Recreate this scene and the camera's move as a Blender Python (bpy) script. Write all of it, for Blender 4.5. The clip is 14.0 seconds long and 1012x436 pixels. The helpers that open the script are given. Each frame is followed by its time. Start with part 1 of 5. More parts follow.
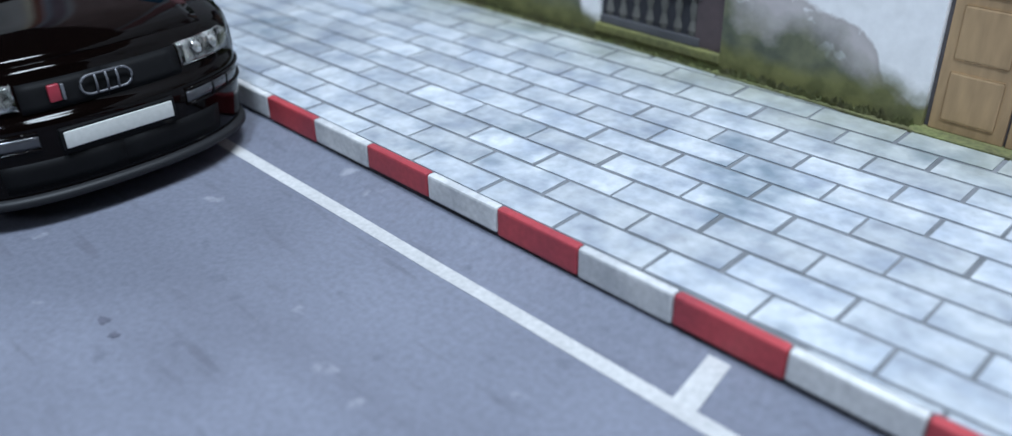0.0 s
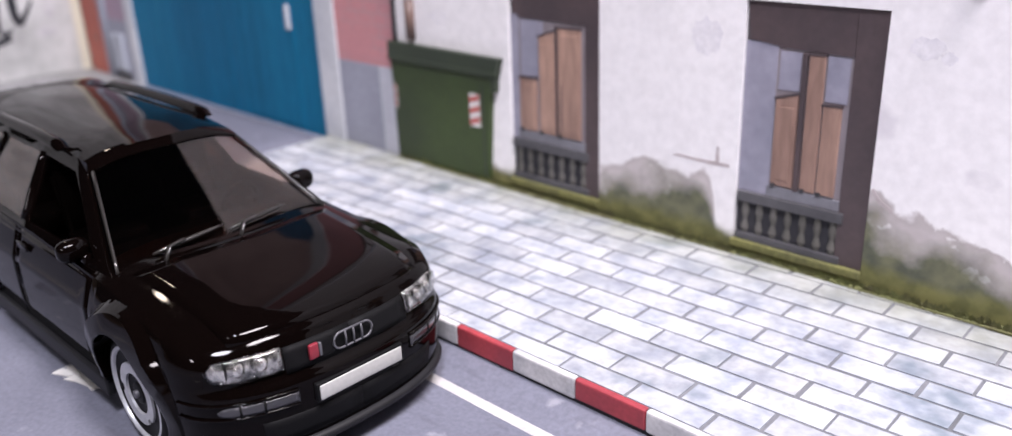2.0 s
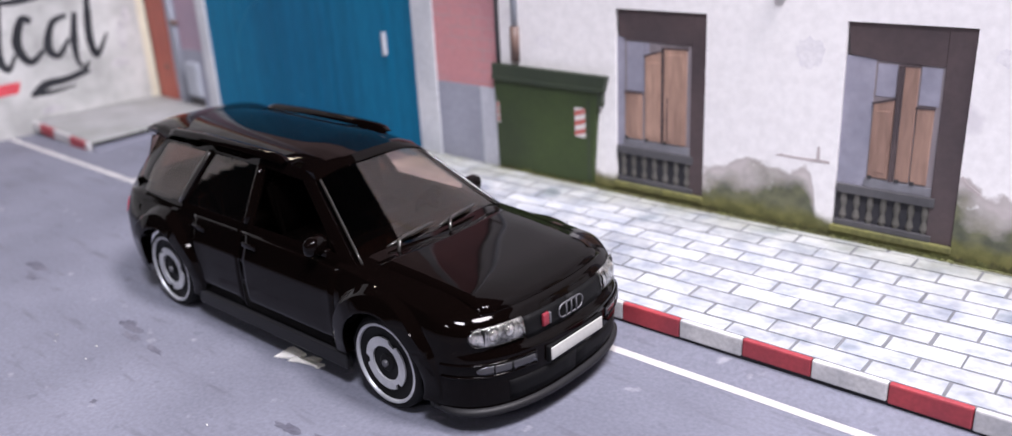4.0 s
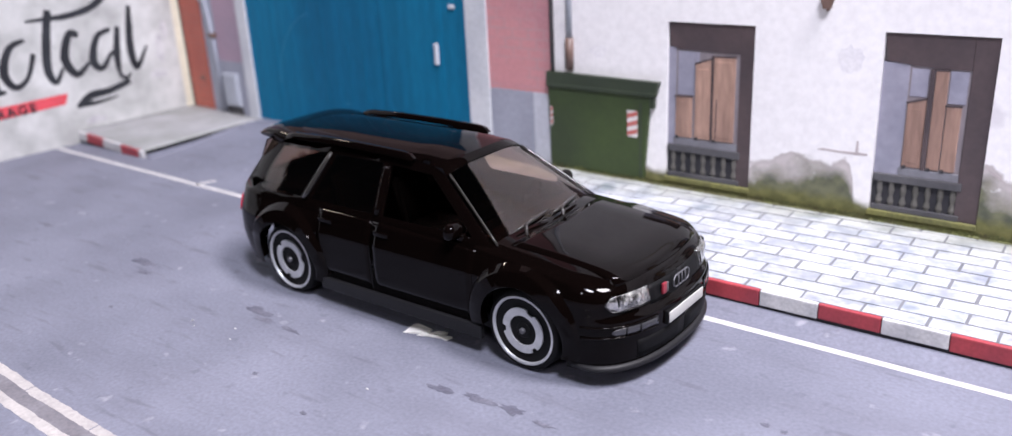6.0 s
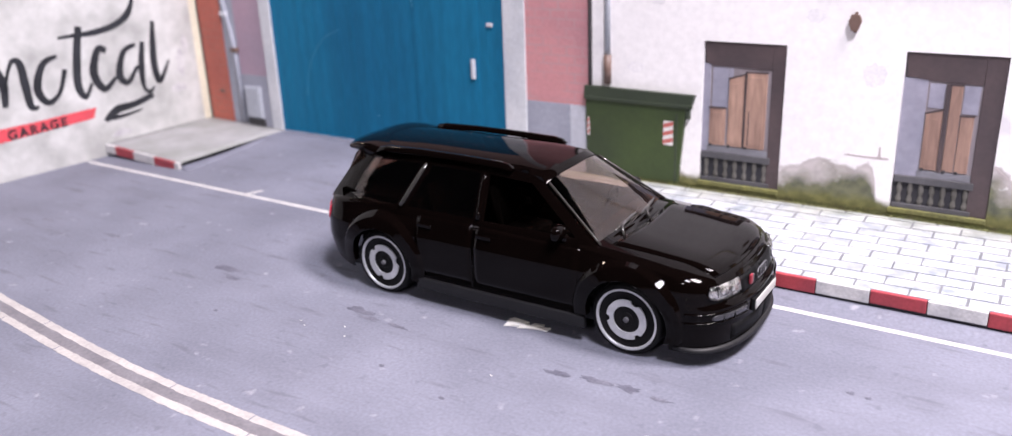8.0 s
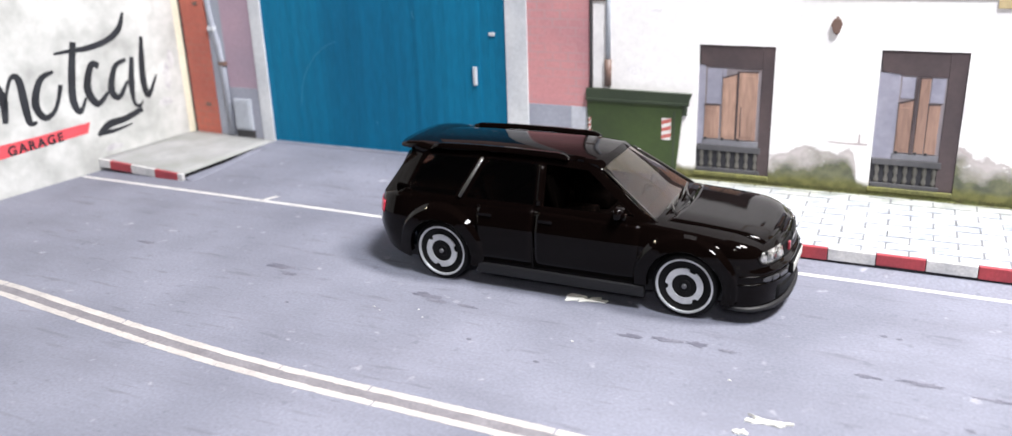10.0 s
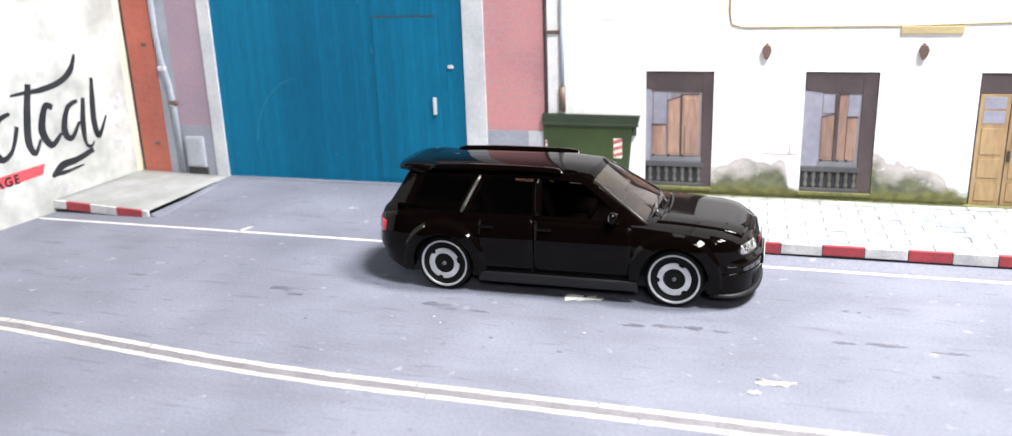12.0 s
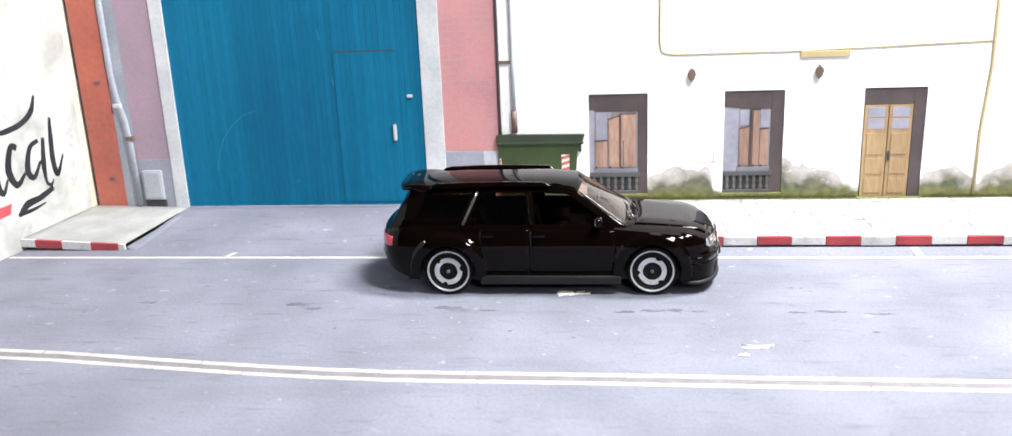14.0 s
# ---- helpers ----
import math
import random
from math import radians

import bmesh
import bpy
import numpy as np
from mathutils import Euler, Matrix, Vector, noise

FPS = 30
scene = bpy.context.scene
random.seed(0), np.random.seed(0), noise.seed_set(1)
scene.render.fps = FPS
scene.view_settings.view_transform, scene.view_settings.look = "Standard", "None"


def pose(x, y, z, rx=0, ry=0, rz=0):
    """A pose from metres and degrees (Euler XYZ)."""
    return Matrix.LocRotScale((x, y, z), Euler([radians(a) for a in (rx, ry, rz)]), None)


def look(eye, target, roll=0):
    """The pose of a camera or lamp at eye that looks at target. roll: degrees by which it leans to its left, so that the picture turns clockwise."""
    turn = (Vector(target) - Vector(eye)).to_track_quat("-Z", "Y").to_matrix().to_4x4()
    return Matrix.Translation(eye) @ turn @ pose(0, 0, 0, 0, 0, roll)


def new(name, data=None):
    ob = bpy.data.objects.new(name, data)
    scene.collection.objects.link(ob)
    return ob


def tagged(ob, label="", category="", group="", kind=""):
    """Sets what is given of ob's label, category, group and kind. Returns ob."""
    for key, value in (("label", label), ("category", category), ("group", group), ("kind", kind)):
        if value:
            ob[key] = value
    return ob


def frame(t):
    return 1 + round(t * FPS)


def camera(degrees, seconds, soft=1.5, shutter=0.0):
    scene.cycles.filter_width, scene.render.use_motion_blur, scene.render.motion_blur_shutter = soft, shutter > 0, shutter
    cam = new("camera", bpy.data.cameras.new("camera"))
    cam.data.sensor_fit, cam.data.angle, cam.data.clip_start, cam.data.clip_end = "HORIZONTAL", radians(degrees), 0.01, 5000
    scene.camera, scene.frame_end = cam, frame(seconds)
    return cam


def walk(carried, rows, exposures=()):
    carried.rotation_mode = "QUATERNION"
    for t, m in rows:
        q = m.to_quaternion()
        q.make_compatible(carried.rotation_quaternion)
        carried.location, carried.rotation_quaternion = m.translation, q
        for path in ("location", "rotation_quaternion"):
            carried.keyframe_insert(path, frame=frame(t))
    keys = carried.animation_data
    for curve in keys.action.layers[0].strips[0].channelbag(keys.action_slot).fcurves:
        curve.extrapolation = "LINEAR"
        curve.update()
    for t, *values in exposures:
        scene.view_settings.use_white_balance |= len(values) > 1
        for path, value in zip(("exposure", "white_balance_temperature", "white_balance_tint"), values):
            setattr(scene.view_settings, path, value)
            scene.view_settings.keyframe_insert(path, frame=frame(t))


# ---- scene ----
# Table-top street: a toy estate car, about 68 mm long, on a card road before a printed street front.
# Lengths below are in millimetres (MM turns them into metres). x runs along the street, y towards the street front.
MM = 0.001
cam = camera(58.9, 14.0, soft=1.35)
ROWS = [
    (0.0, (99.77, -22.15, 33.55), (62.04, 13.74, 3.74), -1.36),
    (0.5, (96.08, -22.80, 38.76), (57.75, 14.51, 11.58), -1.28),
    (1.0, (93.51, -26.49, 42.69), (54.85, 12.19, 18.00), -1.31),
    (1.5, (90.64, -30.87, 45.27), (51.70, 8.33, 21.89), -1.77),
    (2.0, (88.51, -36.98, 45.44), (49.35, 2.71, 23.27), -2.27),
    (2.5, (85.98, -43.51, 45.57), (47.15, -3.19, 23.97), -2.42),
    (3.0, (84.50, -50.07, 46.80), (45.92, -9.37, 25.44), -2.74),
    (5.5, (79.10, -81.03, 52.30), (43.62, -37.37, 31.45), -2.98),
    (6.0, (76.97, -86.25, 53.17), (42.02, -42.12, 32.41), -2.92),
    (6.5, (74.68, -91.21, 54.59), (40.45, -46.53, 33.82), -2.80),
    (7.0, (72.17, -96.97, 56.02), (38.85, -51.62, 35.22), -2.67),
    (7.5, (69.03, -102.95, 57.31), (36.87, -56.75, 36.53), -2.40),
    (8.0, (65.69, -108.89, 58.46), (34.67, -61.89, 37.76), -2.24),
    (10.5, (46.23, -139.45, 59.30), (23.24, -87.53, 39.92), -1.89),
    (11.0, (42.35, -144.92, 58.43), (21.13, -92.04, 39.61), -1.87),
    (11.5, (38.69, -149.75, 58.69), (19.51, -95.90, 40.45), -2.03),
    (12.0, (35.14, -155.17, 60.01), (18.29, -100.35, 42.38), -2.00),
    (12.5, (30.57, -160.88, 61.08), (15.90, -105.34, 43.78), -2.19),
    (13.0, (24.70, -167.34, 62.33), (12.27, -111.15, 45.33), -2.45),
    (13.5, (18.22, -174.55, 64.59), (8.72, -117.80, 47.58), -2.31),
    (14.0, (12.19, -182.40, 66.37), (5.29, -125.23, 49.49), -2.34),
]
EXPOSURES = [(0.0, -1.02, 5300, 4), (1.0, -0.55, 5800, 12), (2.5, -0.44, 6400, 25), (3.2, -0.42, 6350, 22), (6.5, -0.20, 6150, 21), (8.0, -0.04, 6450, 24), (10.5, 0.22, 6500, 10), (14.0, 0.44, 6550, 9)]
walk(cam, [(t, look([MM * v for v in eye], [MM * v for v in aim], roll)) for t, eye, aim, roll in ROWS],
     exposures=EXPOSURES)

# ---- world and lamps ----
world = bpy.data.worlds.new("unseen_room_light")
scene.world = world
world.use_nodes = True
world.node_tree.nodes["Background"].inputs[0].default_value = (0.80, 0.88, 1.0, 1)
world.node_tree.nodes["Background"].inputs[1].default_value = 0.018


def area_lamp(name, at, aim, size, watts, colour):
    data = bpy.data.lights.new(name, "AREA")
    data.shape, data.size, data.energy, data.color = "DISK", size * MM, watts, colour
    ob = new(name, data)
    ob.matrix_world = look([MM * v for v in at], [MM * v for v in aim])
    return ob


# unseen key lamp, placed to suit the car's shadow and the brighter right side
area_lamp("key_light", (192, 15, 350), (10, 0, 0), 92, 2.55, (1.0, 0.97, 0.93))
# unseen lamp added to brighten the street front and give the arches glints
area_lamp("added_front_light", (162, -122, 350), (0, 10, 0), 78, 2.1, (0.96, 0.98, 1.0))
# weak warm lamp added far to the left, unseen, for highlights on the wing
area_lamp("added_left_light", (-315, 38, 300), (20, 0, 10), 20, 0.07, (1.0, 0.88, 0.66))
# small unseen lamp added only for a glint on the car's side
area_lamp("unseen_room_light", (105, -350, 190), (0, 0, 15), 40, 0.35, (1.0, 0.98, 0.95))


# ---- materials ----
def material(name, colour, other=None, rough=0.6, metal=0.0, coarse=60.0, fine=1500.0, mix=0.5, bump=0.0, rand=0.0,
             coat=0.0, coat_ior=1.5, spec=0.5, grain=0.08, specks=0.0, stretch=None):
    """A surface whose colour wanders from colour to other in large soft patches and fine grain, with fine relief."""
    m = bpy.data.materials.new(name)
    m.use_nodes = True
    n, l = m.node_tree.nodes, m.node_tree.links
    b = n["Principled BSDF"]
    b.inputs["Roughness"].default_value, b.inputs["Metallic"].default_value = rough, metal
    b.inputs["Coat Weight"].default_value, b.inputs["Coat Roughness"].default_value = coat, 0.05
    b.inputs["Coat IOR"].default_value = coat_ior
    b.inputs["Specular IOR Level"].default_value = spec
    geo = n.new("ShaderNodeNewGeometry")
    place = geo.outputs["Position"]
    if stretch:
        long = n.new("ShaderNodeMapping")
        long.inputs["Scale"].default_value = stretch
        l.new(place, long.inputs["Vector"])
        place = long.outputs["Vector"]
    big, small = n.new("ShaderNodeTexNoise"), n.new("ShaderNodeTexNoise")
    for t, s, d in ((big, coarse, 4.0), (small, fine, 3.0)):
        t.inputs["Scale"].default_value, t.inputs["Detail"].default_value = s, d
        l.new(place, t.inputs["Vector"])
    ramp = n.new("ShaderNodeMapRange")
    ramp.inputs["From Min"].default_value, ramp.inputs["From Max"].default_value = 0.35, 0.68
    ramp.inputs["To Max"].default_value = mix * 2
    l.new(big.outputs["Fac"], ramp.inputs["Value"])
    first = n.new("ShaderNodeMix")
    first.data_type = "RGBA"
    first.inputs["A"].default_value, first.inputs["B"].default_value = (*colour, 1), (*(other or colour), 1)
    l.new(ramp.outputs["Result"], first.inputs["Factor"])
    value = n.new("ShaderNodeHueSaturation")
    l.new(first.outputs["Result"], value.inputs["Color"])
    speck = n.new("ShaderNodeMapRange")
    speck.inputs["From Min"].default_value, speck.inputs["From Max"].default_value = 0.3, 0.7
    speck.inputs["To Min"].default_value, speck.inputs["To Max"].default_value = 1 - grain, 1 + grain
    l.new(small.outputs["Fac"], speck.inputs["Value"])
    last = speck.outputs["Result"]
    if rand:
        info, vary, times = n.new("ShaderNodeObjectInfo"), n.new("ShaderNodeMapRange"), n.new("ShaderNodeMath")
        vary.inputs["To Min"].default_value, vary.inputs["To Max"].default_value = 1 - rand, 1 + rand * 0.6
        times.operation = "MULTIPLY"
        l.new(info.outputs["Random"], vary.inputs["Value"])
        l.new(vary.outputs["Result"], times.inputs[0])
        l.new(last, times.inputs[1])
        last = times.outputs["Value"]
    l.new(last, value.inputs["Value"])
    l.new(value.outputs["Color"], b.inputs["Base Color"])
    if specks:
        dots, cut, dirt = n.new("ShaderNodeTexNoise"), n.new("ShaderNodeMapRange"), n.new("ShaderNodeMix")
        dots.inputs["Scale"].default_value, dots.inputs["Detail"].default_value = 420, 5
        l.new(geo.outputs["Position"], dots.inputs["Vector"])
        cut.inputs["From Min"].default_value, cut.inputs["From Max"].default_value = 0.64, 0.72
        cut.inputs["To Max"].default_value = specks
        l.new(dots.outputs["Fac"], cut.inputs["Value"])
        dirt.data_type = "RGBA"
        dirt.inputs["B"].default_value = (colour[0] * 0.35, colour[1] * 0.35, colour[2] * 0.38, 1)
        l.new(cut.outputs["Result"], dirt.inputs["Factor"])
        l.new(value.outputs["Color"], dirt.inputs["A"])
        l.new(dirt.outputs["Result"], b.inputs["Base Color"])
    if bump:
        bm = n.new("ShaderNodeBump")
        bm.inputs["Strength"].default_value, bm.inputs["Distance"].default_value = 0.6, bump * MM
        l.new(small.outputs["Fac"], bm.inputs["Height"])
        l.new(bm.outputs["Normal"], b.inputs["Normal"])
    return m


def glass(name, tint, rough=0.02, ior=1.45):
    m = bpy.data.materials.new(name)
    m.use_nodes = True
    b = m.node_tree.nodes["Principled BSDF"]
    b.inputs["Base Color"].default_value = (*tint, 1)
    b.inputs["Transmission Weight"].default_value, b.inputs["Roughness"].default_value = 1.0, rough
    b.inputs["IOR"].default_value = ior
    return m


ASPHALT = material("printed_asphalt", (0.180, 0.187, 0.236), (0.132, 0.138, 0.177), 0.75, coarse=38, fine=2100, mix=0.55, bump=0.025, grain=0.12, specks=0.34)
STAIN = material("oil_stain", (0.085, 0.085, 0.115), (0.13, 0.13, 0.165), 0.7, coarse=300, fine=2600, grain=0.2)
LINE_DIRT = material("dirt_between_lines", (0.178, 0.170, 0.188), (0.135, 0.126, 0.142), 0.8, coarse=260, fine=1800, mix=0.5, grain=0.15)
ROAD_WHITE = material("road_paint", (0.54, 0.53, 0.525), (0.38, 0.37, 0.37), 0.6, coarse=180, fine=2500, mix=0.35, grain=0.12)
LINE_WORN = material("worn_road_paint", (0.43, 0.405, 0.39), (0.34, 0.32, 0.315), 0.7, coarse=220, fine=1800, mix=0.5, grain=0.12)
STONE = material("paving_stone", (0.485, 0.50, 0.525), (0.250, 0.278, 0.335), 0.7, coarse=260, fine=1100, mix=0.45, bump=0.05, rand=0.19, grain=0.14, specks=0.30)
# near-black colour that stands in for the shade in narrow gaps
GAP_SHADE = material("gap_shade", (0.022, 0.022, 0.028), (0.035, 0.034, 0.04), 0.9, coarse=200)
# black colour for the shadow below the lifted slab
EDGE_SHADE = material("slab_underside_shade", (0.0035, 0.0035, 0.004), (0.006, 0.006, 0.0065), 0.9, coarse=200, spec=0.1)
JOINT = material("paving_joint", (0.17, 0.175, 0.19), (0.105, 0.11, 0.12), 0.85, coarse=200, fine=2500)
KERB_RED = material("kerb_red", (0.37, 0.045, 0.055), (0.25, 0.035, 0.05), 0.55, coarse=150, fine=2200, grain=0.12)
KERB_WHITE = material("kerb_white", (0.60, 0.59, 0.585), (0.40, 0.40, 0.415), 0.6, coarse=190, fine=2200, mix=0.55, grain=0.12, specks=0.3)
SLAB = material("concrete_slab", (0.325, 0.325, 0.335), (0.225, 0.235, 0.222), 0.75, coarse=120, fine=1800, mix=0.45)
CARD = material("grey_card", (0.35, 0.34, 0.33), (0.30, 0.29, 0.28), 0.8)
TABLE = material("table_top", (0.16, 0.12, 0.09), (0.11, 0.08, 0.06), 0.5, coarse=12, fine=300)
GREY_WALL = material("grey_plaster", (0.52, 0.525, 0.515), (0.33, 0.335, 0.325), 0.75, coarse=110, fine=500, mix=0.5, grain=0.07)
INK = material("black_spray_paint", (0.006, 0.007, 0.011), (0.016, 0.018, 0.024), 0.7, coarse=200, fine=900)
RED_INK = material("red_spray_paint", (0.62, 0.07, 0.09), (0.52, 0.06, 0.075), 0.6, coarse=120, fine=900)
BLUE_DOOR = material("blue_painted_boards", (0.0012, 0.142, 0.268), (0.0006, 0.094, 0.198), 0.65, coarse=26, fine=1200, mix=0.5, rand=0.10, grain=0.08, spec=0.2, stretch=(1, 1, 0.25))
POST_WHITE = material("white_post", (0.58, 0.59, 0.61), (0.44, 0.46, 0.50), 0.6, coarse=80)
BRICK_RED = material("red_column", (0.47, 0.125, 0.085), (0.36, 0.095, 0.07), 0.65, coarse=70, fine=900)
PINK = material("faded_pink_brick", (0.52, 0.235, 0.245), (0.42, 0.20, 0.225), 0.7, coarse=70, fine=1600, grain=0.06)
MAUVE = material("mauve_panel", (0.36, 0.25, 0.31), (0.30, 0.23, 0.29), 0.7, coarse=70, fine=1600, grain=0.06)
PLINTH = material("grey_plinth", (0.30, 0.31, 0.37), (0.24, 0.25, 0.30), 0.7, coarse=90, fine=1100)
PLINTH_PALE = material("pale_plinth", (0.50, 0.51, 0.56), (0.40, 0.41, 0.46), 0.7, coarse=90, fine=1100)
PIPE_GREY = material("grey_pipe", (0.33, 0.35, 0.41), (0.25, 0.27, 0.32), 0.5, coarse=120)
PIPE_BROWN = material("brown_pipe", (0.16, 0.10, 0.08), (0.11, 0.07, 0.06), 0.5, coarse=120)
PIPE_BLACK = material("black_pipe", (0.03, 0.03, 0.035), (0.05, 0.045, 0.045), 0.5)
BIN_GREEN = material("green_plastic", (0.040, 0.066, 0.017), (0.026, 0.042, 0.014), 0.55, coarse=60, fine=1000, mix=0.5)
BIN_DARK = material("dark_green_plastic", (0.038, 0.052, 0.030), (0.024, 0.034, 0.022), 0.5, coarse=60)
BALUSTER = material("grey_green_wood", (0.125, 0.118, 0.108), (0.082, 0.078, 0.068), 0.65, coarse=160, fine=1500)
WOOD = material("brown_shutter_wood", (0.40, 0.250, 0.190), (0.26, 0.160, 0.125), 0.6, coarse=220, fine=1700, mix=0.55, grain=0.16, stretch=(1, 1, 0.18))
FRAME_GREY = material("mauve_grey_frame", (0.27, 0.235, 0.25), (0.20, 0.175, 0.19), 0.65, coarse=160, fine=1200, stretch=(1, 1, 0.3))
RAIL_GREY = material("blue_grey_rail", (0.20, 0.20, 0.225), (0.13, 0.125, 0.14), 0.65, coarse=160, fine=1200)
RAIL_DARK = material("dark_grey_rail", (0.085, 0.083, 0.090), (0.055, 0.054, 0.060), 0.65, coarse=160, fine=1200)
MOSS = material("damp_moss", (0.165, 0.162, 0.052), (0.105, 0.105, 0.042), 0.85, coarse=300, fine=1800, grain=0.2)
CRACK = material("plaster_crack", (0.50, 0.44, 0.44), (0.40, 0.35, 0.35), 0.8, coarse=300)
FLAKE = material("flaked_plaster", (0.71, 0.69, 0.72), (0.81, 0.79, 0.80), 0.8, coarse=420, fine=1500)
# brown chosen for how it brightens the reflection on the bonnet
REFLECTED_BROWN = material("reflected_brown", (0.46, 0.33, 0.31), (0.33, 0.23, 0.22), 0.75, coarse=60, fine=900)
CREAM = material("cream_card", (0.62, 0.585, 0.46), (0.52, 0.49, 0.39), 0.75, coarse=120)
SMUDGE = material("grey_smudge", (0.36, 0.345, 0.37), (0.50, 0.50, 0.50), 0.8, coarse=420, fine=1500, mix=0.6)
SCUFF = material("pale_scuff", (0.030, 0.21, 0.33), (0.008, 0.15, 0.27), 0.7, coarse=500)
WOOD_DARK = material("dark_window_wood", (0.082, 0.058, 0.060), (0.058, 0.043, 0.047), 0.6, coarse=160, fine=1500)
WOOD_PALE = material("yellowed_door_wood", (0.40, 0.27, 0.14), (0.29, 0.19, 0.10), 0.6, coarse=160, fine=1300, grain=0.15, stretch=(1, 1, 0.2))
PANE = material("printed_window_pane", (0.33, 0.32, 0.39), (0.24, 0.24, 0.30), 0.35, coarse=150, fine=800)
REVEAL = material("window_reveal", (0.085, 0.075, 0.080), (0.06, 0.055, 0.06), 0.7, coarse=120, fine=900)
GRASS = material("printed_grass", (0.140, 0.152, 0.054), (0.100, 0.095, 0.042), 0.8, coarse=420, fine=2500, mix=0.6, grain=0.3)
YELLOW = material("yellow_pipe", (0.50, 0.40, 0.22), (0.40, 0.32, 0.18), 0.5)
LABEL_WHITE = material("label_white", (0.72, 0.70, 0.68), (0.60, 0.58, 0.57), 0.5)
LABEL_RED = material("label_red", (0.50, 0.14, 0.12), (0.42, 0.10, 0.09), 0.5)
BOX_GREY = material("meter_box_grey", (0.40, 0.43, 0.48), (0.33, 0.35, 0.40), 0.5, coarse=100)
PAPER = material("white_paper", (0.76, 0.75, 0.71), (0.58, 0.57, 0.53), 0.7, coarse=500)

PAINT = material("black_car_paint", (0.0018, 0.0010, 0.0009), (0.0021, 0.0012, 0.0010), 0.30, coat=1.0, coat_ior=1.235, fine=4000, grain=0.05, spec=0.0)
TRIM = material("black_trim", (0.0035, 0.0035, 0.004), (0.005, 0.005, 0.0055), 0.6, spec=0.12)
BASE_GREY = material("grey_plastic_base", (0.013, 0.013, 0.0145), (0.010, 0.010, 0.0115), 0.5, fine=2500, spec=0.25)
WIPER = material("wiper_gloss", (0.012, 0.011, 0.010), (0.018, 0.016, 0.014), 0.30, coat=1.0, coat_ior=1.42, fine=3000)
TYRE = material("tyre_plastic", (0.0035, 0.0035, 0.004), (0.005, 0.005, 0.0055), 0.55, fine=2500, spec=0.15)
CHROME = material("silver_print", (0.56, 0.57, 0.59), (0.44, 0.45, 0.47), 0.40, metal=0.35, coarse=300)
# head lamp silver; bright and black patches in its colour stand for facet reflections
SILVER_GLINTS = material("silver_glints", (0.80, 0.79, 0.75), (0.06, 0.06, 0.06), 0.20, metal=0.75, coarse=1150, fine=3000, mix=0.55, grain=0.25)
PLATE = material("blank_plate", (0.47, 0.47, 0.45), (0.42, 0.42, 0.40), 0.5, fine=2500, grain=0.06)
BADGE_RED = material("badge_red", (0.26, 0.02, 0.035), (0.20, 0.02, 0.03), 0.4)
TAIL_RED = material("tail_red", (0.55, 0.03, 0.06), (0.45, 0.02, 0.05), 0.3, coat=0.6)
SEAT = material("seat_plastic", (0.0011, 0.0008, 0.0007), (0.0008, 0.0006, 0.0006), 0.9, spec=0.0)
EMBLEM = material("dull_silver", (0.15, 0.15, 0.16), (0.11, 0.11, 0.12), 0.4, metal=0.3)
FOG = material("smoked_lens", (0.022, 0.022, 0.025), (0.036, 0.036, 0.04), 0.25, coat=0.5)
CAR_GLASS = glass("tinted_car_glass", (0.52, 0.37, 0.30), 0.0, 1.50)
LENS_GLASS = glass("clear_lamp_glass", (0.95, 0.95, 0.95))


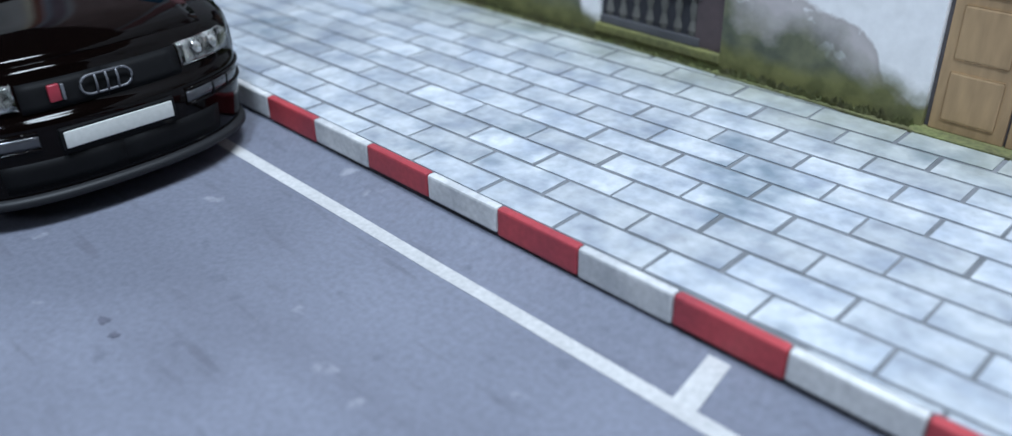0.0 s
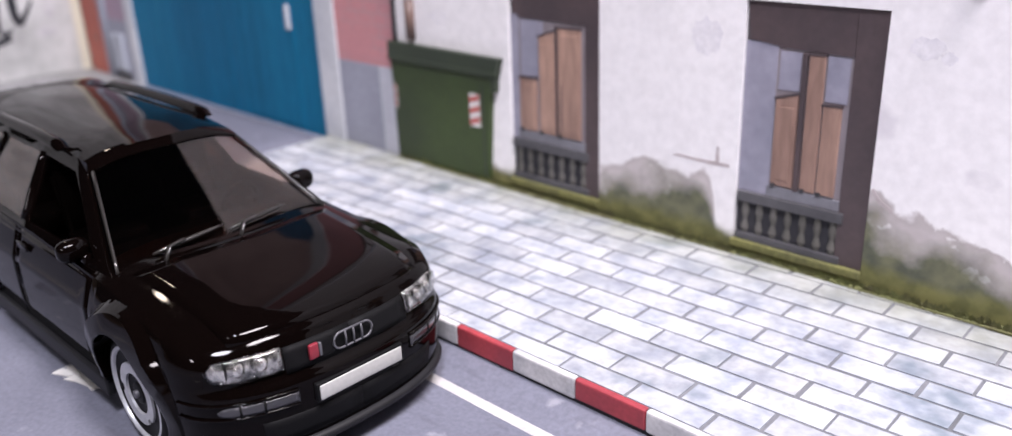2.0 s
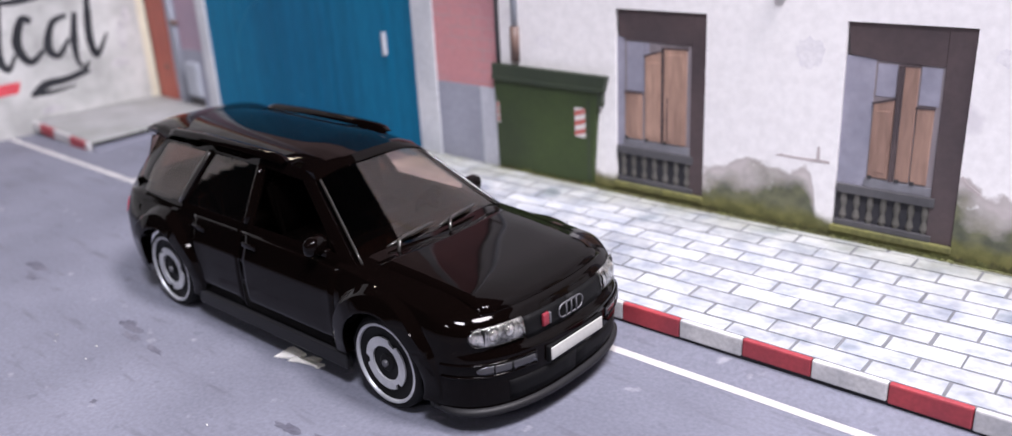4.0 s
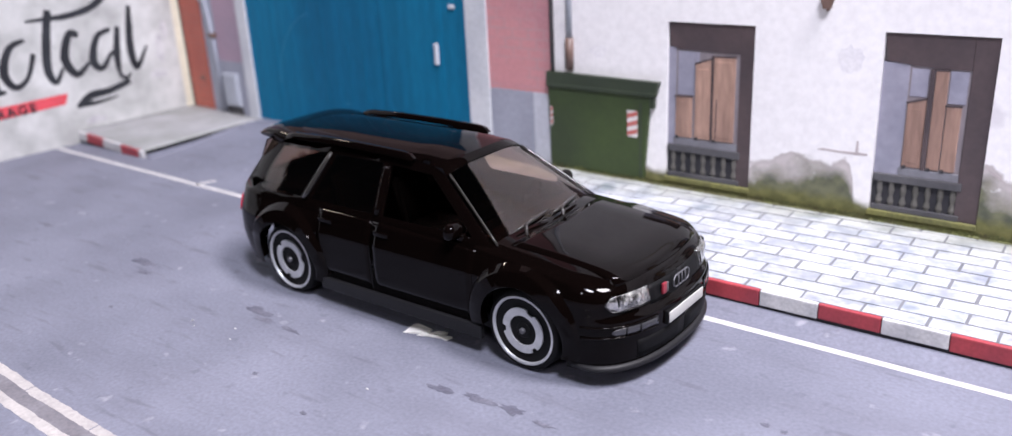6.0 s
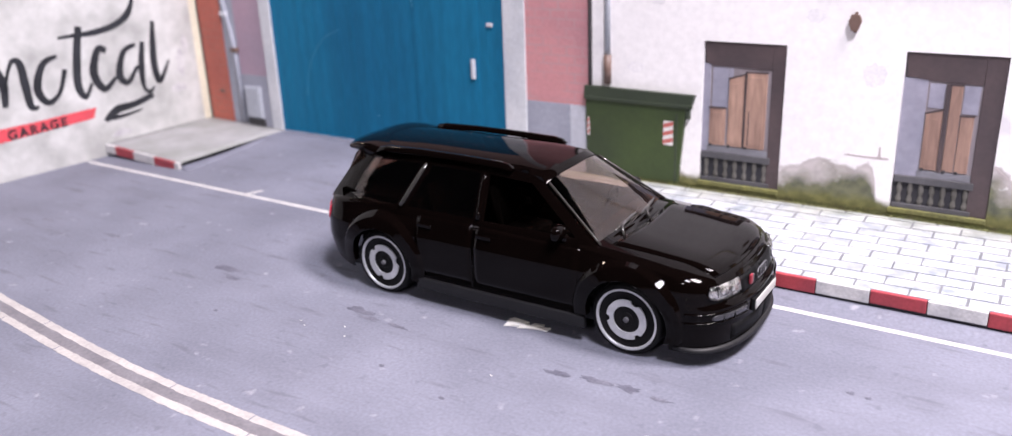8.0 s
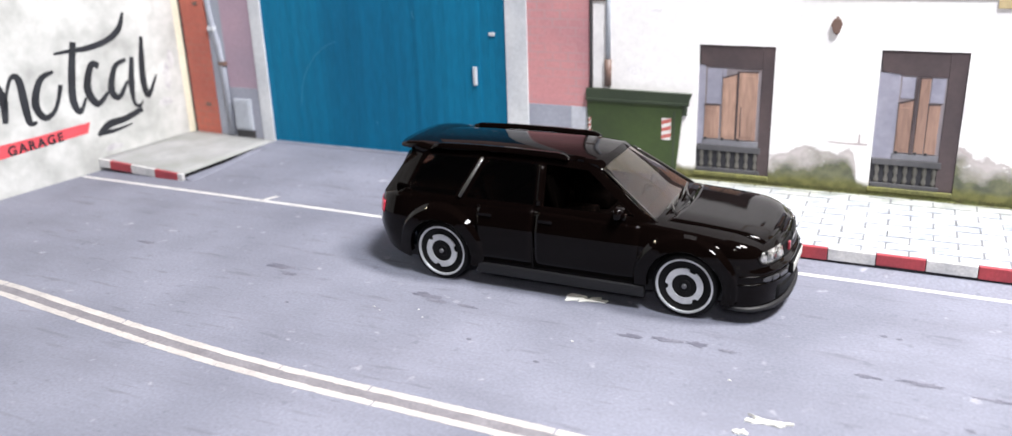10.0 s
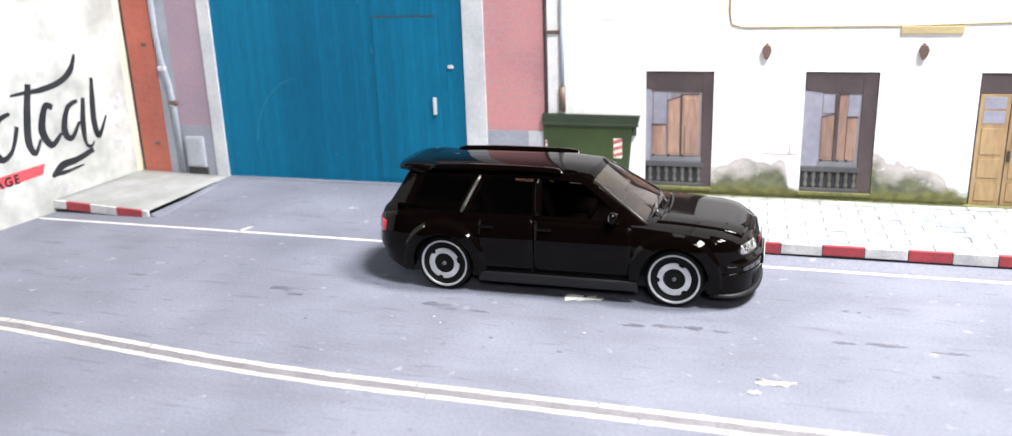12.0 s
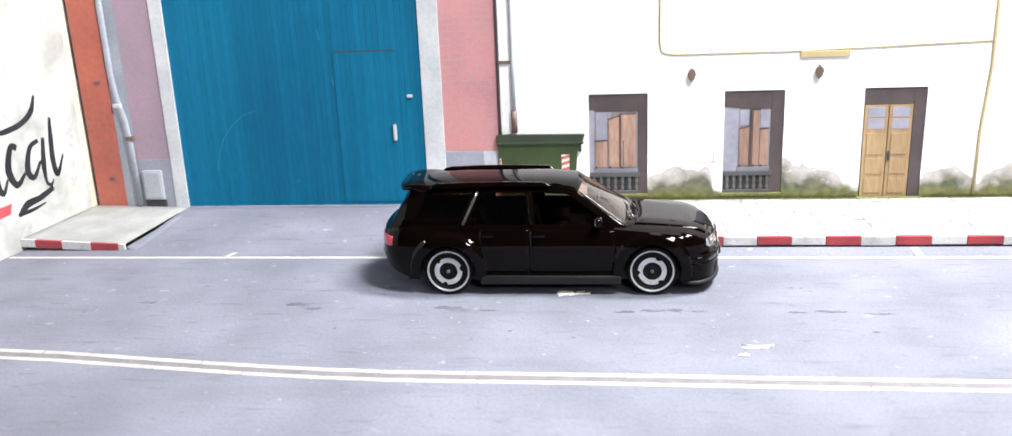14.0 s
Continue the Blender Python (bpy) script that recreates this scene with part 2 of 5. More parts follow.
# worn bands and hairline streaks along the road, and a coarse gravelly relief
def wear_road(m):
    n, l = m.node_tree.nodes, m.node_tree.links
    b = n["Principled BSDF"]
    base = b.inputs["Base Color"].links[0].from_socket
    geo, stretch = n.new("ShaderNodeNewGeometry"), n.new("ShaderNodeMapping")
    stretch.inputs["Scale"].default_value = (0.16, 1.0, 1.0)
    l.new(geo.outputs["Position"], stretch.inputs["Vector"])
    for scale, low, high, most, dark in ((150, 0.50, 0.72, 0.32, (0.105, 0.105, 0.135, 1)), (620, 0.60, 0.70, 0.5, (0.09, 0.09, 0.115, 1))):
        streak, cut, mixed = n.new("ShaderNodeTexNoise"), n.new("ShaderNodeMapRange"), n.new("ShaderNodeMix")
        streak.inputs["Scale"].default_value, streak.inputs["Detail"].default_value = scale, 6
        l.new(stretch.outputs["Vector"], streak.inputs["Vector"])
        cut.inputs["From Min"].default_value, cut.inputs["From Max"].default_value, cut.inputs["To Max"].default_value = low, high, most
        l.new(streak.outputs["Fac"], cut.inputs["Value"])
        mixed.data_type = "RGBA"
        mixed.inputs["B"].default_value = dark
        l.new(cut.outputs["Result"], mixed.inputs["Factor"])
        l.new(base, mixed.inputs["A"])
        base = mixed.outputs["Result"]
    chalk, thin, pale = n.new("ShaderNodeTexNoise"), n.new("ShaderNodeMapRange"), n.new("ShaderNodeMix")
    chalk.inputs["Scale"].default_value, chalk.inputs["Detail"].default_value = 330, 5
    l.new(geo.outputs["Position"], chalk.inputs["Vector"])
    thin.inputs["From Min"].default_value, thin.inputs["From Max"].default_value, thin.inputs["To Max"].default_value = 0.66, 0.76, 0.55
    l.new(chalk.outputs["Fac"], thin.inputs["Value"])
    pale.data_type = "RGBA"
    pale.inputs["B"].default_value = (0.36, 0.36, 0.40, 1)
    l.new(thin.outputs["Result"], pale.inputs["Factor"])
    l.new(base, pale.inputs["A"])
    l.new(pale.outputs["Result"], b.inputs["Base Color"])
    grit, relief = n.new("ShaderNodeTexNoise"), n.new("ShaderNodeBump")
    grit.inputs["Scale"].default_value, grit.inputs["Detail"].default_value = 750, 4
    l.new(geo.outputs["Position"], grit.inputs["Vector"])
    relief.inputs["Strength"].default_value, relief.inputs["Distance"].default_value = 0.7, 0.12 * MM
    l.new(grit.outputs["Fac"], relief.inputs["Height"])
    l.new(b.inputs["Normal"].links[0].from_socket, relief.inputs["Normal"])
    l.new(relief.outputs["Normal"], b.inputs["Normal"])


wear_road(ASPHALT)


# damp stains here and there on the stones, and moss on those along the wall
def wear_stone(m):
    n, l = m.node_tree.nodes, m.node_tree.links
    b = n["Principled BSDF"]
    base = b.inputs["Base Color"].links[0].from_socket
    geo, sep = n.new("ShaderNodeNewGeometry"), n.new("ShaderNodeSeparateXYZ")
    l.new(geo.outputs["Position"], sep.inputs[0])
    stain, cut, damp = n.new("ShaderNodeTexNoise"), n.new("ShaderNodeMapRange"), n.new("ShaderNodeMix")
    stain.inputs["Scale"].default_value, stain.inputs["Detail"].default_value = 120, 6
    l.new(geo.outputs["Position"], stain.inputs["Vector"])
    cut.inputs["From Min"].default_value, cut.inputs["From Max"].default_value, cut.inputs["To Max"].default_value = 0.59, 0.71, 0.80
    l.new(stain.outputs["Fac"], cut.inputs["Value"])
    damp.data_type = "RGBA"
    damp.inputs["B"].default_value = (0.115, 0.155, 0.195, 1)
    l.new(cut.outputs["Result"], damp.inputs["Factor"])
    l.new(base, damp.inputs["A"])
    near, ragged, both, moss = n.new("ShaderNodeMapRange"), n.new("ShaderNodeTexNoise"), n.new("ShaderNodeMath"), n.new("ShaderNodeMix")
    near.inputs["From Min"].default_value, near.inputs["From Max"].default_value, near.inputs["To Max"].default_value = 0.037, 0.047, 1.1
    l.new(sep.outputs["Y"], near.inputs["Value"])
    ragged.inputs["Scale"].default_value, ragged.inputs["Detail"].default_value = 210, 6
    l.new(geo.outputs["Position"], ragged.inputs["Vector"])
    both.operation = "MULTIPLY"
    l.new(near.outputs["Result"], both.inputs[0])
    l.new(ragged.outputs["Fac"], both.inputs[1])
    moss.data_type = "RGBA"
    moss.inputs["B"].default_value = (0.20, 0.21, 0.125, 1)
    l.new(both.outputs[0], moss.inputs["Factor"])
    l.new(damp.outputs["Result"], moss.inputs["A"])
    l.new(moss.outputs["Result"], b.inputs["Base Color"])


wear_stone(STONE)


# faint brick courses in the pink print
def brick_courses(m, mortar, strength):
    n, l = m.node_tree.nodes, m.node_tree.links
    b = n["Principled BSDF"]
    base = b.inputs["Base Color"].links[0].from_socket
    geo, sep, flat = n.new("ShaderNodeNewGeometry"), n.new("ShaderNodeSeparateXYZ"), n.new("ShaderNodeCombineXYZ")
    l.new(geo.outputs["Position"], sep.inputs[0])
    l.new(sep.outputs["X"], flat.inputs["X"])
    l.new(sep.outputs["Z"], flat.inputs["Y"])
    courses, worn, cut, amount, mixed = n.new("ShaderNodeTexBrick"), n.new("ShaderNodeTexNoise"), n.new("ShaderNodeMapRange"), n.new("ShaderNodeMath"), n.new("ShaderNodeMix")
    courses.inputs["Scale"].default_value, courses.inputs["Mortar Size"].default_value = 140, 0.03
    l.new(flat.outputs["Vector"], courses.inputs["Vector"])
    worn.inputs["Scale"].default_value = 160
    l.new(geo.outputs["Position"], worn.inputs["Vector"])
    cut.inputs["From Min"].default_value, cut.inputs["From Max"].default_value, cut.inputs["To Max"].default_value = 0.35, 0.65, strength
    l.new(worn.outputs["Fac"], cut.inputs["Value"])
    amount.operation = "MULTIPLY"
    l.new(courses.outputs["Fac"], amount.inputs[0])
    l.new(cut.outputs["Result"], amount.inputs[1])
    mixed.data_type = "RGBA"
    mixed.inputs["B"].default_value = (*mortar, 1)
    l.new(amount.outputs[0], mixed.inputs["Factor"])
    l.new(base, mixed.inputs["A"])
    l.new(mixed.outputs["Result"], b.inputs["Base Color"])


brick_courses(PINK, (0.40, 0.27, 0.28), 0.75)
brick_courses(BRICK_RED, (0.30, 0.14, 0.11), 0.5)


# stained plaster: white, with flaked patches; at its foot a mauve-grey damp stain with a crisp upper rim, dark green mould inside it,
# and an olive skirt of moss along the ground
STAIN_TOPS = ((-20, 7), (4, 6.5), (7, 5), (21.5, 9), (25, 11), (28.5, 13.6), (33, 12.0), (37, 13.0), (38.2, 11.5), (38.9, 5.6), (41.5, 5.2), (55.5, 14.4), (58, 13.4),
              (62, 12.9), (66, 11.6), (70, 10.4), (72, 7.5), (75, 5), (90, 9.0), (96, 12), (100, 11), (104, 8), (110, 12), (130, 11), (150, 12))


def plaster():
    m = material("stained_white_plaster", (0.84, 0.82, 0.82), (0.76, 0.74, 0.75), 0.75, coarse=40, fine=900, mix=0.4, grain=0.05)
    n, l = m.node_tree.nodes, m.node_tree.links
    b = n["Principled BSDF"]
    base = b.inputs["Base Color"].links[0].from_socket
    geo, sep = n.new("ShaderNodeNewGeometry"), n.new("ShaderNodeSeparateXYZ")
    l.new(geo.outputs["Position"], sep.inputs[0])

    def cloud(scale, detail=6):
        t = n.new("ShaderNodeTexNoise")
        t.inputs["Scale"].default_value, t.inputs["Detail"].default_value = scale, detail
        l.new(geo.outputs["Position"], t.inputs["Vector"])
        return t.outputs["Fac"]

    def calc(operation, one, two, three=None):
        t = n.new("ShaderNodeMath")
        t.operation = operation
        for k, v in enumerate((one, two, three)):
            if isinstance(v, (int, float)):
                t.inputs[k].default_value = v
            elif v is not None:
                l.new(v, t.inputs[k])
        return t.outputs[0]

    def spread(value, low, high, most=1.0):
        t = n.new("ShaderNodeMapRange")
        t.inputs["From Min"].default_value, t.inputs["From Max"].default_value, t.inputs["To Max"].default_value = low, high, most
        l.new(value, t.inputs["Value"])
        return t.outputs["Result"]

    def blend(amount, one, two):
        t = n.new("ShaderNodeMix")
        t.data_type = "RGBA"
        l.new(amount, t.inputs["Factor"])
        for key, v in (("A", one), ("B", two)):
            if isinstance(v, tuple):
                t.inputs[key].default_value = (*v, 1)
            else:
                l.new(v, t.inputs[key])
        return t.outputs["Result"]

    # height of the stain along the street, in metres
    tops = n.new("ShaderNodeValToRGB")
    for k, (x, h) in enumerate(STAIN_TOPS):
        spot = tops.color_ramp.elements[k] if k < 2 else tops.color_ramp.elements.new((x + 20) / 170)
        spot.position, spot.color = (x + 20) / 170, (h / 20, h / 20, h / 20, 1)
    l.new(spread(sep.outputs["X"], -0.020, 0.150), tops.inputs["Fac"])
    top = calc("MULTIPLY", tops.outputs["Color"], 0.020)
    ragged = cloud(190)
    over = calc("SUBTRACT", calc("MULTIPLY_ADD", ragged, 0.0075, top), sep.outputs["Z"])
    over = calc("SUBTRACT", over, 0.0042)
    # damp stain, a little darker along its rim, with chips of clean plaster left in it
    rim = calc("SUBTRACT", spread(over, 0.0, 0.0004), spread(over, 0.0005, 0.0016))
    stain = blend(cloud(260, 4), (0.33, 0.285, 0.285), (0.58, 0.53, 0.52))
    stain = blend(calc("MULTIPLY", rim, 0.45), stain, (0.27, 0.23, 0.22))
    chips = calc("SUBTRACT", 1.0, spread(cloud(330, 3), 0.64, 0.67, 0.7))
    look_ = blend(calc("MULTIPLY", spread(over, 0.0, 0.0006, 0.85), chips), base, stain)
    # green mould in soft bushy clumps
    clump = calc("SUBTRACT", calc("MULTIPLY_ADD", cloud(150, 5), 0.013, calc("MULTIPLY", top, 0.74)), sep.outputs["Z"])
    clump = calc("SUBTRACT", clump, 0.0058)
    mould = blend(spread(cloud(380, 5), 0.36, 0.62), (0.045, 0.058, 0.030), (0.125, 0.130, 0.062))
    look_ = blend(spread(clump, -0.0012, 0.0026, 0.93), look_, mould)
    # olive moss along the ground
    skirt = calc("SUBTRACT", calc("MULTIPLY_ADD", cloud(300, 4), 0.0034, 0.0041), sep.outputs["Z"])
    moss = blend(spread(cloud(500, 4), 0.38, 0.62), (0.110, 0.112, 0.036), (0.185, 0.180, 0.060))
    look_ = blend(spread(skirt, -0.0006, 0.0008, 0.95), look_, moss)
    # patches where the paint has flaked
    look_ = blend(spread(cloud(75, 4), 0.68, 0.72, 0.5), look_, (0.56, 0.53, 0.57))
    l.new(look_, b.inputs["Base Color"])
    return m


PLASTER = plaster()


# ---- mesh helpers ----
def part(name, bm, mat, parent=None, label="", smooth=False, at=None, facing=None):
    """Links a bmesh (in millimetres) as one mesh object, under a thing or part if one is given."""
    bmesh.ops.recalc_face_normals(bm, faces=bm.faces)
    if facing and sum((f.normal.dot(Vector(facing)) * f.calc_area() for f in bm.faces)) < 0:
        bmesh.ops.reverse_faces(bm, faces=bm.faces)
    bmesh.ops.scale(bm, vec=(MM, MM, MM), verts=bm.verts)
    if smooth:
        for f in bm.faces:
            f.smooth = True
    me = bpy.data.meshes.new(name)
    bm.to_mesh(me)
    bm.free()
    me.materials.append(mat)
    ob = new(name, me)
    if at:
        ob.location = [MM * v for v in at]
    if parent:
        ob.parent = parent
    if label:
        ob["label"] = label
    return ob


def thing(name, label, category, group="", kind="", at=(0, 0, 0)):
    ob = new(name)
    ob.empty_display_size = 0.005
    ob.location = [MM * v for v in at]
    return tagged(ob, label, category, group, kind)


def add_box(bm, x0, x1, y0, y1, z0, z1, bevel=0.0):
    r = bmesh.ops.create_cube(bm, size=1.0)
    for v in r["verts"]:
        v.co = (x0 + (v.co.x + 0.5) * (x1 - x0), y0 + (v.co.y + 0.5) * (y1 - y0), z0 + (v.co.z + 0.5) * (z1 - z0))
    if bevel:
        edges = list({e for v in r["verts"] for e in v.link_edges})
        bmesh.ops.bevel(bm, geom=edges, offset=bevel, segments=2, affect="EDGES", profile=0.6)
    return bm


def box(x0, x1, y0, y1, z0, z1, bevel=0.0):
    return add_box(bmesh.new(), x0, x1, y0, y1, z0, z1, bevel)


def add_grid(bm, rows, skip=()):
    """Quads over rows of points; skip: cells (row, column) left open."""
    vs = [[bm.verts.new(p) for p in row] for row in rows]
    for i in range(len(vs) - 1):
        for j in range(len(vs[0]) - 1):
            if (i, j) in skip:
                continue
            quad = []
            for v in (vs[i][j], vs[i][j + 1], vs[i + 1][j + 1], vs[i + 1][j]):
                if all((v.co - w.co).length > 1e-4 for w in quad):
                    quad.append(v)
            if len(quad) > 2:
                bm.faces.new(quad)
    return bm


def add_prism(bm, outline, axis, a, b):
    """A closed outline of 2D points pushed along x, y or z from a to b."""
    def place(p, d):
        return {"x": (d, p[0], p[1]), "y": (p[0], d, p[1]), "z": (p[0], p[1], d)}[axis]
    one, two = [bm.verts.new(place(p, a)) for p in outline], [bm.verts.new(place(p, b)) for p in outline]
    n = len(outline)
    bm.faces.new(one)
    bm.faces.new(two[::-1])
    for i in range(n):
        bm.faces.new((one[i], one[(i + 1) % n], two[(i + 1) % n], two[i]))
    return bm


def add_tube(bm, path, radius, sides=8, flat=1.0):
    """A round bar along a path of points."""
    pts = [Vector(p) for p in path]
    rings = []
    for i, p in enumerate(pts):
        way = (pts[min(i + 1, len(pts) - 1)] - pts[max(i - 1, 0)]).normalized()
        u = way.cross(Vector((0, 0, 1)) if abs(way.z) < 0.9 else Vector((0, 1, 0))).normalized()
        w = u.cross(way)
        r = radius[i] if isinstance(radius, (list, tuple)) else radius
        rings.append([bm.verts.new(p + r * (math.cos(2 * math.pi * k / sides) * u + flat * math.sin(2 * math.pi * k / sides) * w)) for k in range(sides)])
    for a, b in zip(rings, rings[1:]):
        for k in range(sides):
            bm.faces.new((a[k], a[(k + 1) % sides], b[(k + 1) % sides], b[k]))
    bm.faces.new(rings[0][::-1])
    bm.faces.new(rings[-1])
    return bm


def add_lathe(bm, profile, sides, centre):
    """A profile of (radius, y) turned round an axis along y through the centre."""
    cx, cy, cz = centre
    rings = [[bm.verts.new((cx + r * math.cos(2 * math.pi * k / sides), cy + y, cz + r * math.sin(2 * math.pi * k / sides))) for k in range(sides)] for r, y in profile]
    for a, b in zip(rings, rings[1:]):
        for k in range(sides):
            bm.faces.new((a[k], a[(k + 1) % sides], b[(k + 1) % sides], b[k]))
    return rings


def thicken(ob, mm, offset=-1.0):
    mod = ob.modifiers.new("thickness", "SOLIDIFY")
    mod.thickness, mod.offset = mm * MM, offset
    return ob


def blot(seed, cx, cy, rx, ry, z, n=18, rough=0.35):
    """A ragged flat patch, a hair thick."""
    rng = random.Random(seed)
    ring = []
    for k in range(n):
        a = 2 * math.pi * k / n
        r = 1 + rng.uniform(-rough, rough)
        ring.append((cx + rx * r * math.cos(a), cy + ry * r * math.sin(a)))
    return add_prism(bmesh.new(), ring, "z", z - 0.01, z)


def under(ob, parent):
    """Parents ob, whose coordinates are those of the place, without moving it."""
    ob.parent = parent
    if parent.parent is None:
        ob.matrix_parent_inverse = Matrix.Translation(-Vector(parent.location))
    return ob


def piece_mesh(name, bm, mat):
    bmesh.ops.recalc_face_normals(bm, faces=bm.faces)
    bmesh.ops.scale(bm, vec=(MM, MM, MM), verts=bm.verts)
    me = bpy.data.meshes.new(name)
    bm.to_mesh(me)
    bm.free()
    me.materials.append(mat)
    return me


def place_piece(name, me, at, parent, turn=0.0):
    ob = new(name, me)
    ob.location, ob.rotation_euler = [MM * v for v in at], (0, 0, turn)
    ob.parent = parent
    return ob


def smooth_step(v):
    v = min(max(v, 0.0), 1.0)
    return v * v * (3 - 2 * v)


# ---- ground: table, card road, pavements ----
WALL_Y, KERB_Y, PAVE_Z, PAVE_LEFT = 47.4, 14.6, 3.4, -36.0

tagged(part("ground", box(-700, 700, -600, 700, -24, -2.05, 2), TABLE), "dark brown wooden table top under the street scene", "table", kind="structure")


def road_height(x, y):
    """The card lies flat, curls up a little where it meets the kerb, and climbs to the garage door beside it."""
    if x > PAVE_LEFT:
        return 0.92 * smooth_step((y - 11.3) / 3.2)
    return 2.35 * smooth_step((y - 15.0) / 30.0)


def road_sheet():
    xs = sorted({-142, -134, -120, -104, -88, -72, -56, -46, PAVE_LEFT - 0.1, PAVE_LEFT + 0.1, *range(-30, 181, 15)})
    ys = [-150, -120, -90, -70, -55, -40, -30, -20, -10, 0, 6, 10, 11.3, 12, 12.6, 13.2, 13.8, 14.3, 15, 18, 21, 24, 28, 32, 36, 40, 44, 48.3]
    bm = add_grid(bmesh.new(), [[(x, y, road_height(x, y)) for y in ys] for x in xs])
    return bm


road = tagged(thicken(part("road", road_sheet(), ASPHALT, smooth=True, facing=(0, 0, 1)), 1.6), "grey lavender asphalt road printed on card", "road", kind="structure")


def road_strip(name, outline, label, mat=ROAD_WHITE):
    """A painted mark that follows the road: quads between pairs of points."""
    bm = bmesh.new()
    rows = []
    for (xa, ya), (xb, yb) in outline:
        rows.append([(xa + (xb - xa) * f, ya + (yb - ya) * f, road_height(xa + (xb - xa) * f, ya + (yb - ya) * f) + 0.03) for f in (0, 0.25, 0.5, 0.75, 1)])
    add_grid(bm, rows)
    ob = part(name, bm, mat, road, label, facing=(0, 0, 1))
    return thicken(ob, 0.02)


rng = random.Random(4)


def wavy(x0, x1, y0, slope, half, step=6.0, shake=0.07):
    out, x = [], x0
    while x <= x1:
        c = y0 + slope * (x - x0)
        out.append(((x, c - half - rng.uniform(0, shake)), (x, c + half + rng.uniform(0, shake))))
        x += step
    return out


road_strip("edge_line", wavy(-134, 176, 11.0, -0.0045, 0.55), "white edge line of the parking lane")
road_strip("bay_tick", [((-79.6, 10.8), (-78.3, 10.8)), ((-78.2, 14.4), (-76.9, 14.4))], "short white parking bay mark")
road_strip("bay_tick", [((78.4, 10.6), (80.0, 10.6)), ((78.2, 14.2), (79.7, 14.2))], "short white parking bay mark")


def centre_y(x):
    return float(np.interp(x, [-140, -100, -88, -75, -62, -48, -36, -25, -14, 7, 38, 178], [-39.5, -41.6, -42.4, -43.9, -45.4, -46.9, -47.85, -48.4, -48.5, -48.55, -48.9, -49.6]))


def centre_line(offset):
    """A long worn line that bends a little, broken by hairline cracks."""
    x = -140.0
    while x < 178:
        end = min(x + rng.uniform(14, 34), 178)
        rows = []
        for k in range(25):
            px = x + (end - x) * k / 24
            c = offset + centre_y(px)
            lean = 0.12 if k in (0, 24) else 0.0
            rows.append(((px, c - 0.54 - rng.uniform(0, 0.16)), (px + rng.uniform(-lean, lean), c + 0.54 + rng.uniform(0, 0.16))))
        road_strip("centre_line", rows, "worn white centre line", LINE_WORN)
        x = end + rng.uniform(0.12, 0.3)


rows = []
for px in range(-140, 179, 6):
    c = centre_y(px)
    rows.append(((px, c - 2.46 - rng.uniform(0, 0.12)), (px, c - 0.6 + rng.uniform(0, 0.12))))
road_strip("dirt_strip", rows, "brown dirt between the centre lines", LINE_DIRT).location.z -= 0.008 * MM
centre_line(0.0)
centre_line(-3.0)

for k, (x, y, rx, ry) in enumerate([(-50.6, -18.4, 2.6, 0.9), (-47.0, -20.8, 1.5, 0.5), (-20.0, -19.9, 2.2, 0.8), (-17.0, -21.2, 2.0, 0.5), (-11.4, -21.3, 1.6, 0.5),
                                    (15.1, -21.7, 1.6, 0.55), (20.2, -20.9, 2.0, 0.6), (24.5, -20.7, 1.9, 0.8), (29.0, -21.2, 1.3, 0.4), (53.4, -21.0, 3.0, 0.5), (47.0, -21.5, 1.8, 0.35),
                                    (-83.3, -17.9, 2.0, 0.5), (-103, -18.5, 1.5, 0.4), (48.1, -8.7, 0.5, 0.35), (50.2, -8.9, 0.35, 0.3), (62, -22, 2.2, 0.4), (58.8, -30.3, 0.6, 0.35), (0.2, -12.2, 0.8, 0.25), (-39.6, -30.4, 0.4, 0.3), (5.5, -33.8, 0.5, 0.3), (-6.2, -31.2, 0.35, 0.3)]):
    part("oil_stain", blot(k, x, y, rx, ry, 0.04 + 0.004 * (k % 3), 16, 0.45), STAIN, road)

# crumbs of white paper on the road
def scrap(seed, x, y, rx, ry, tall):
    """Torn pieces of paper that overlap, each a mesh of its own."""
    r = random.Random(seed)
    pieces = []
    for k in range(9):
        bm = bmesh.new()
        cx, cy = x + r.uniform(-rx, rx) * 0.7, y + r.uniform(-ry, ry) * 0.7
        a, w, h = r.uniform(-0.45, 0.45), r.uniform(0.4, 1.0) * rx * 0.55, r.uniform(0.3, 0.9) * ry * 0.5
        ring = [(cx + w * math.cos(a) * i - h * math.sin(a) * j + r.uniform(-.2, .2), cy + w * math.sin(a) * i + h * math.cos(a) * j, 0.05 + r.uniform(0, tall)) for i, j in ((-1, -1), (1, -0.7), (1.2, 0.6), (-0.6, 1))]
        vs = [bm.verts.new(p) for p in ring]
        low = [bm.verts.new((p[0], p[1], 0.03)) for p in ring]
        bm.faces.new(vs), bm.faces.new(low[::-1])
        for i in range(4):
            bm.faces.new((vs[i], low[i], low[(i + 1) % 4], vs[(i + 1) % 4]))
        pieces.append(bm)
    return pieces


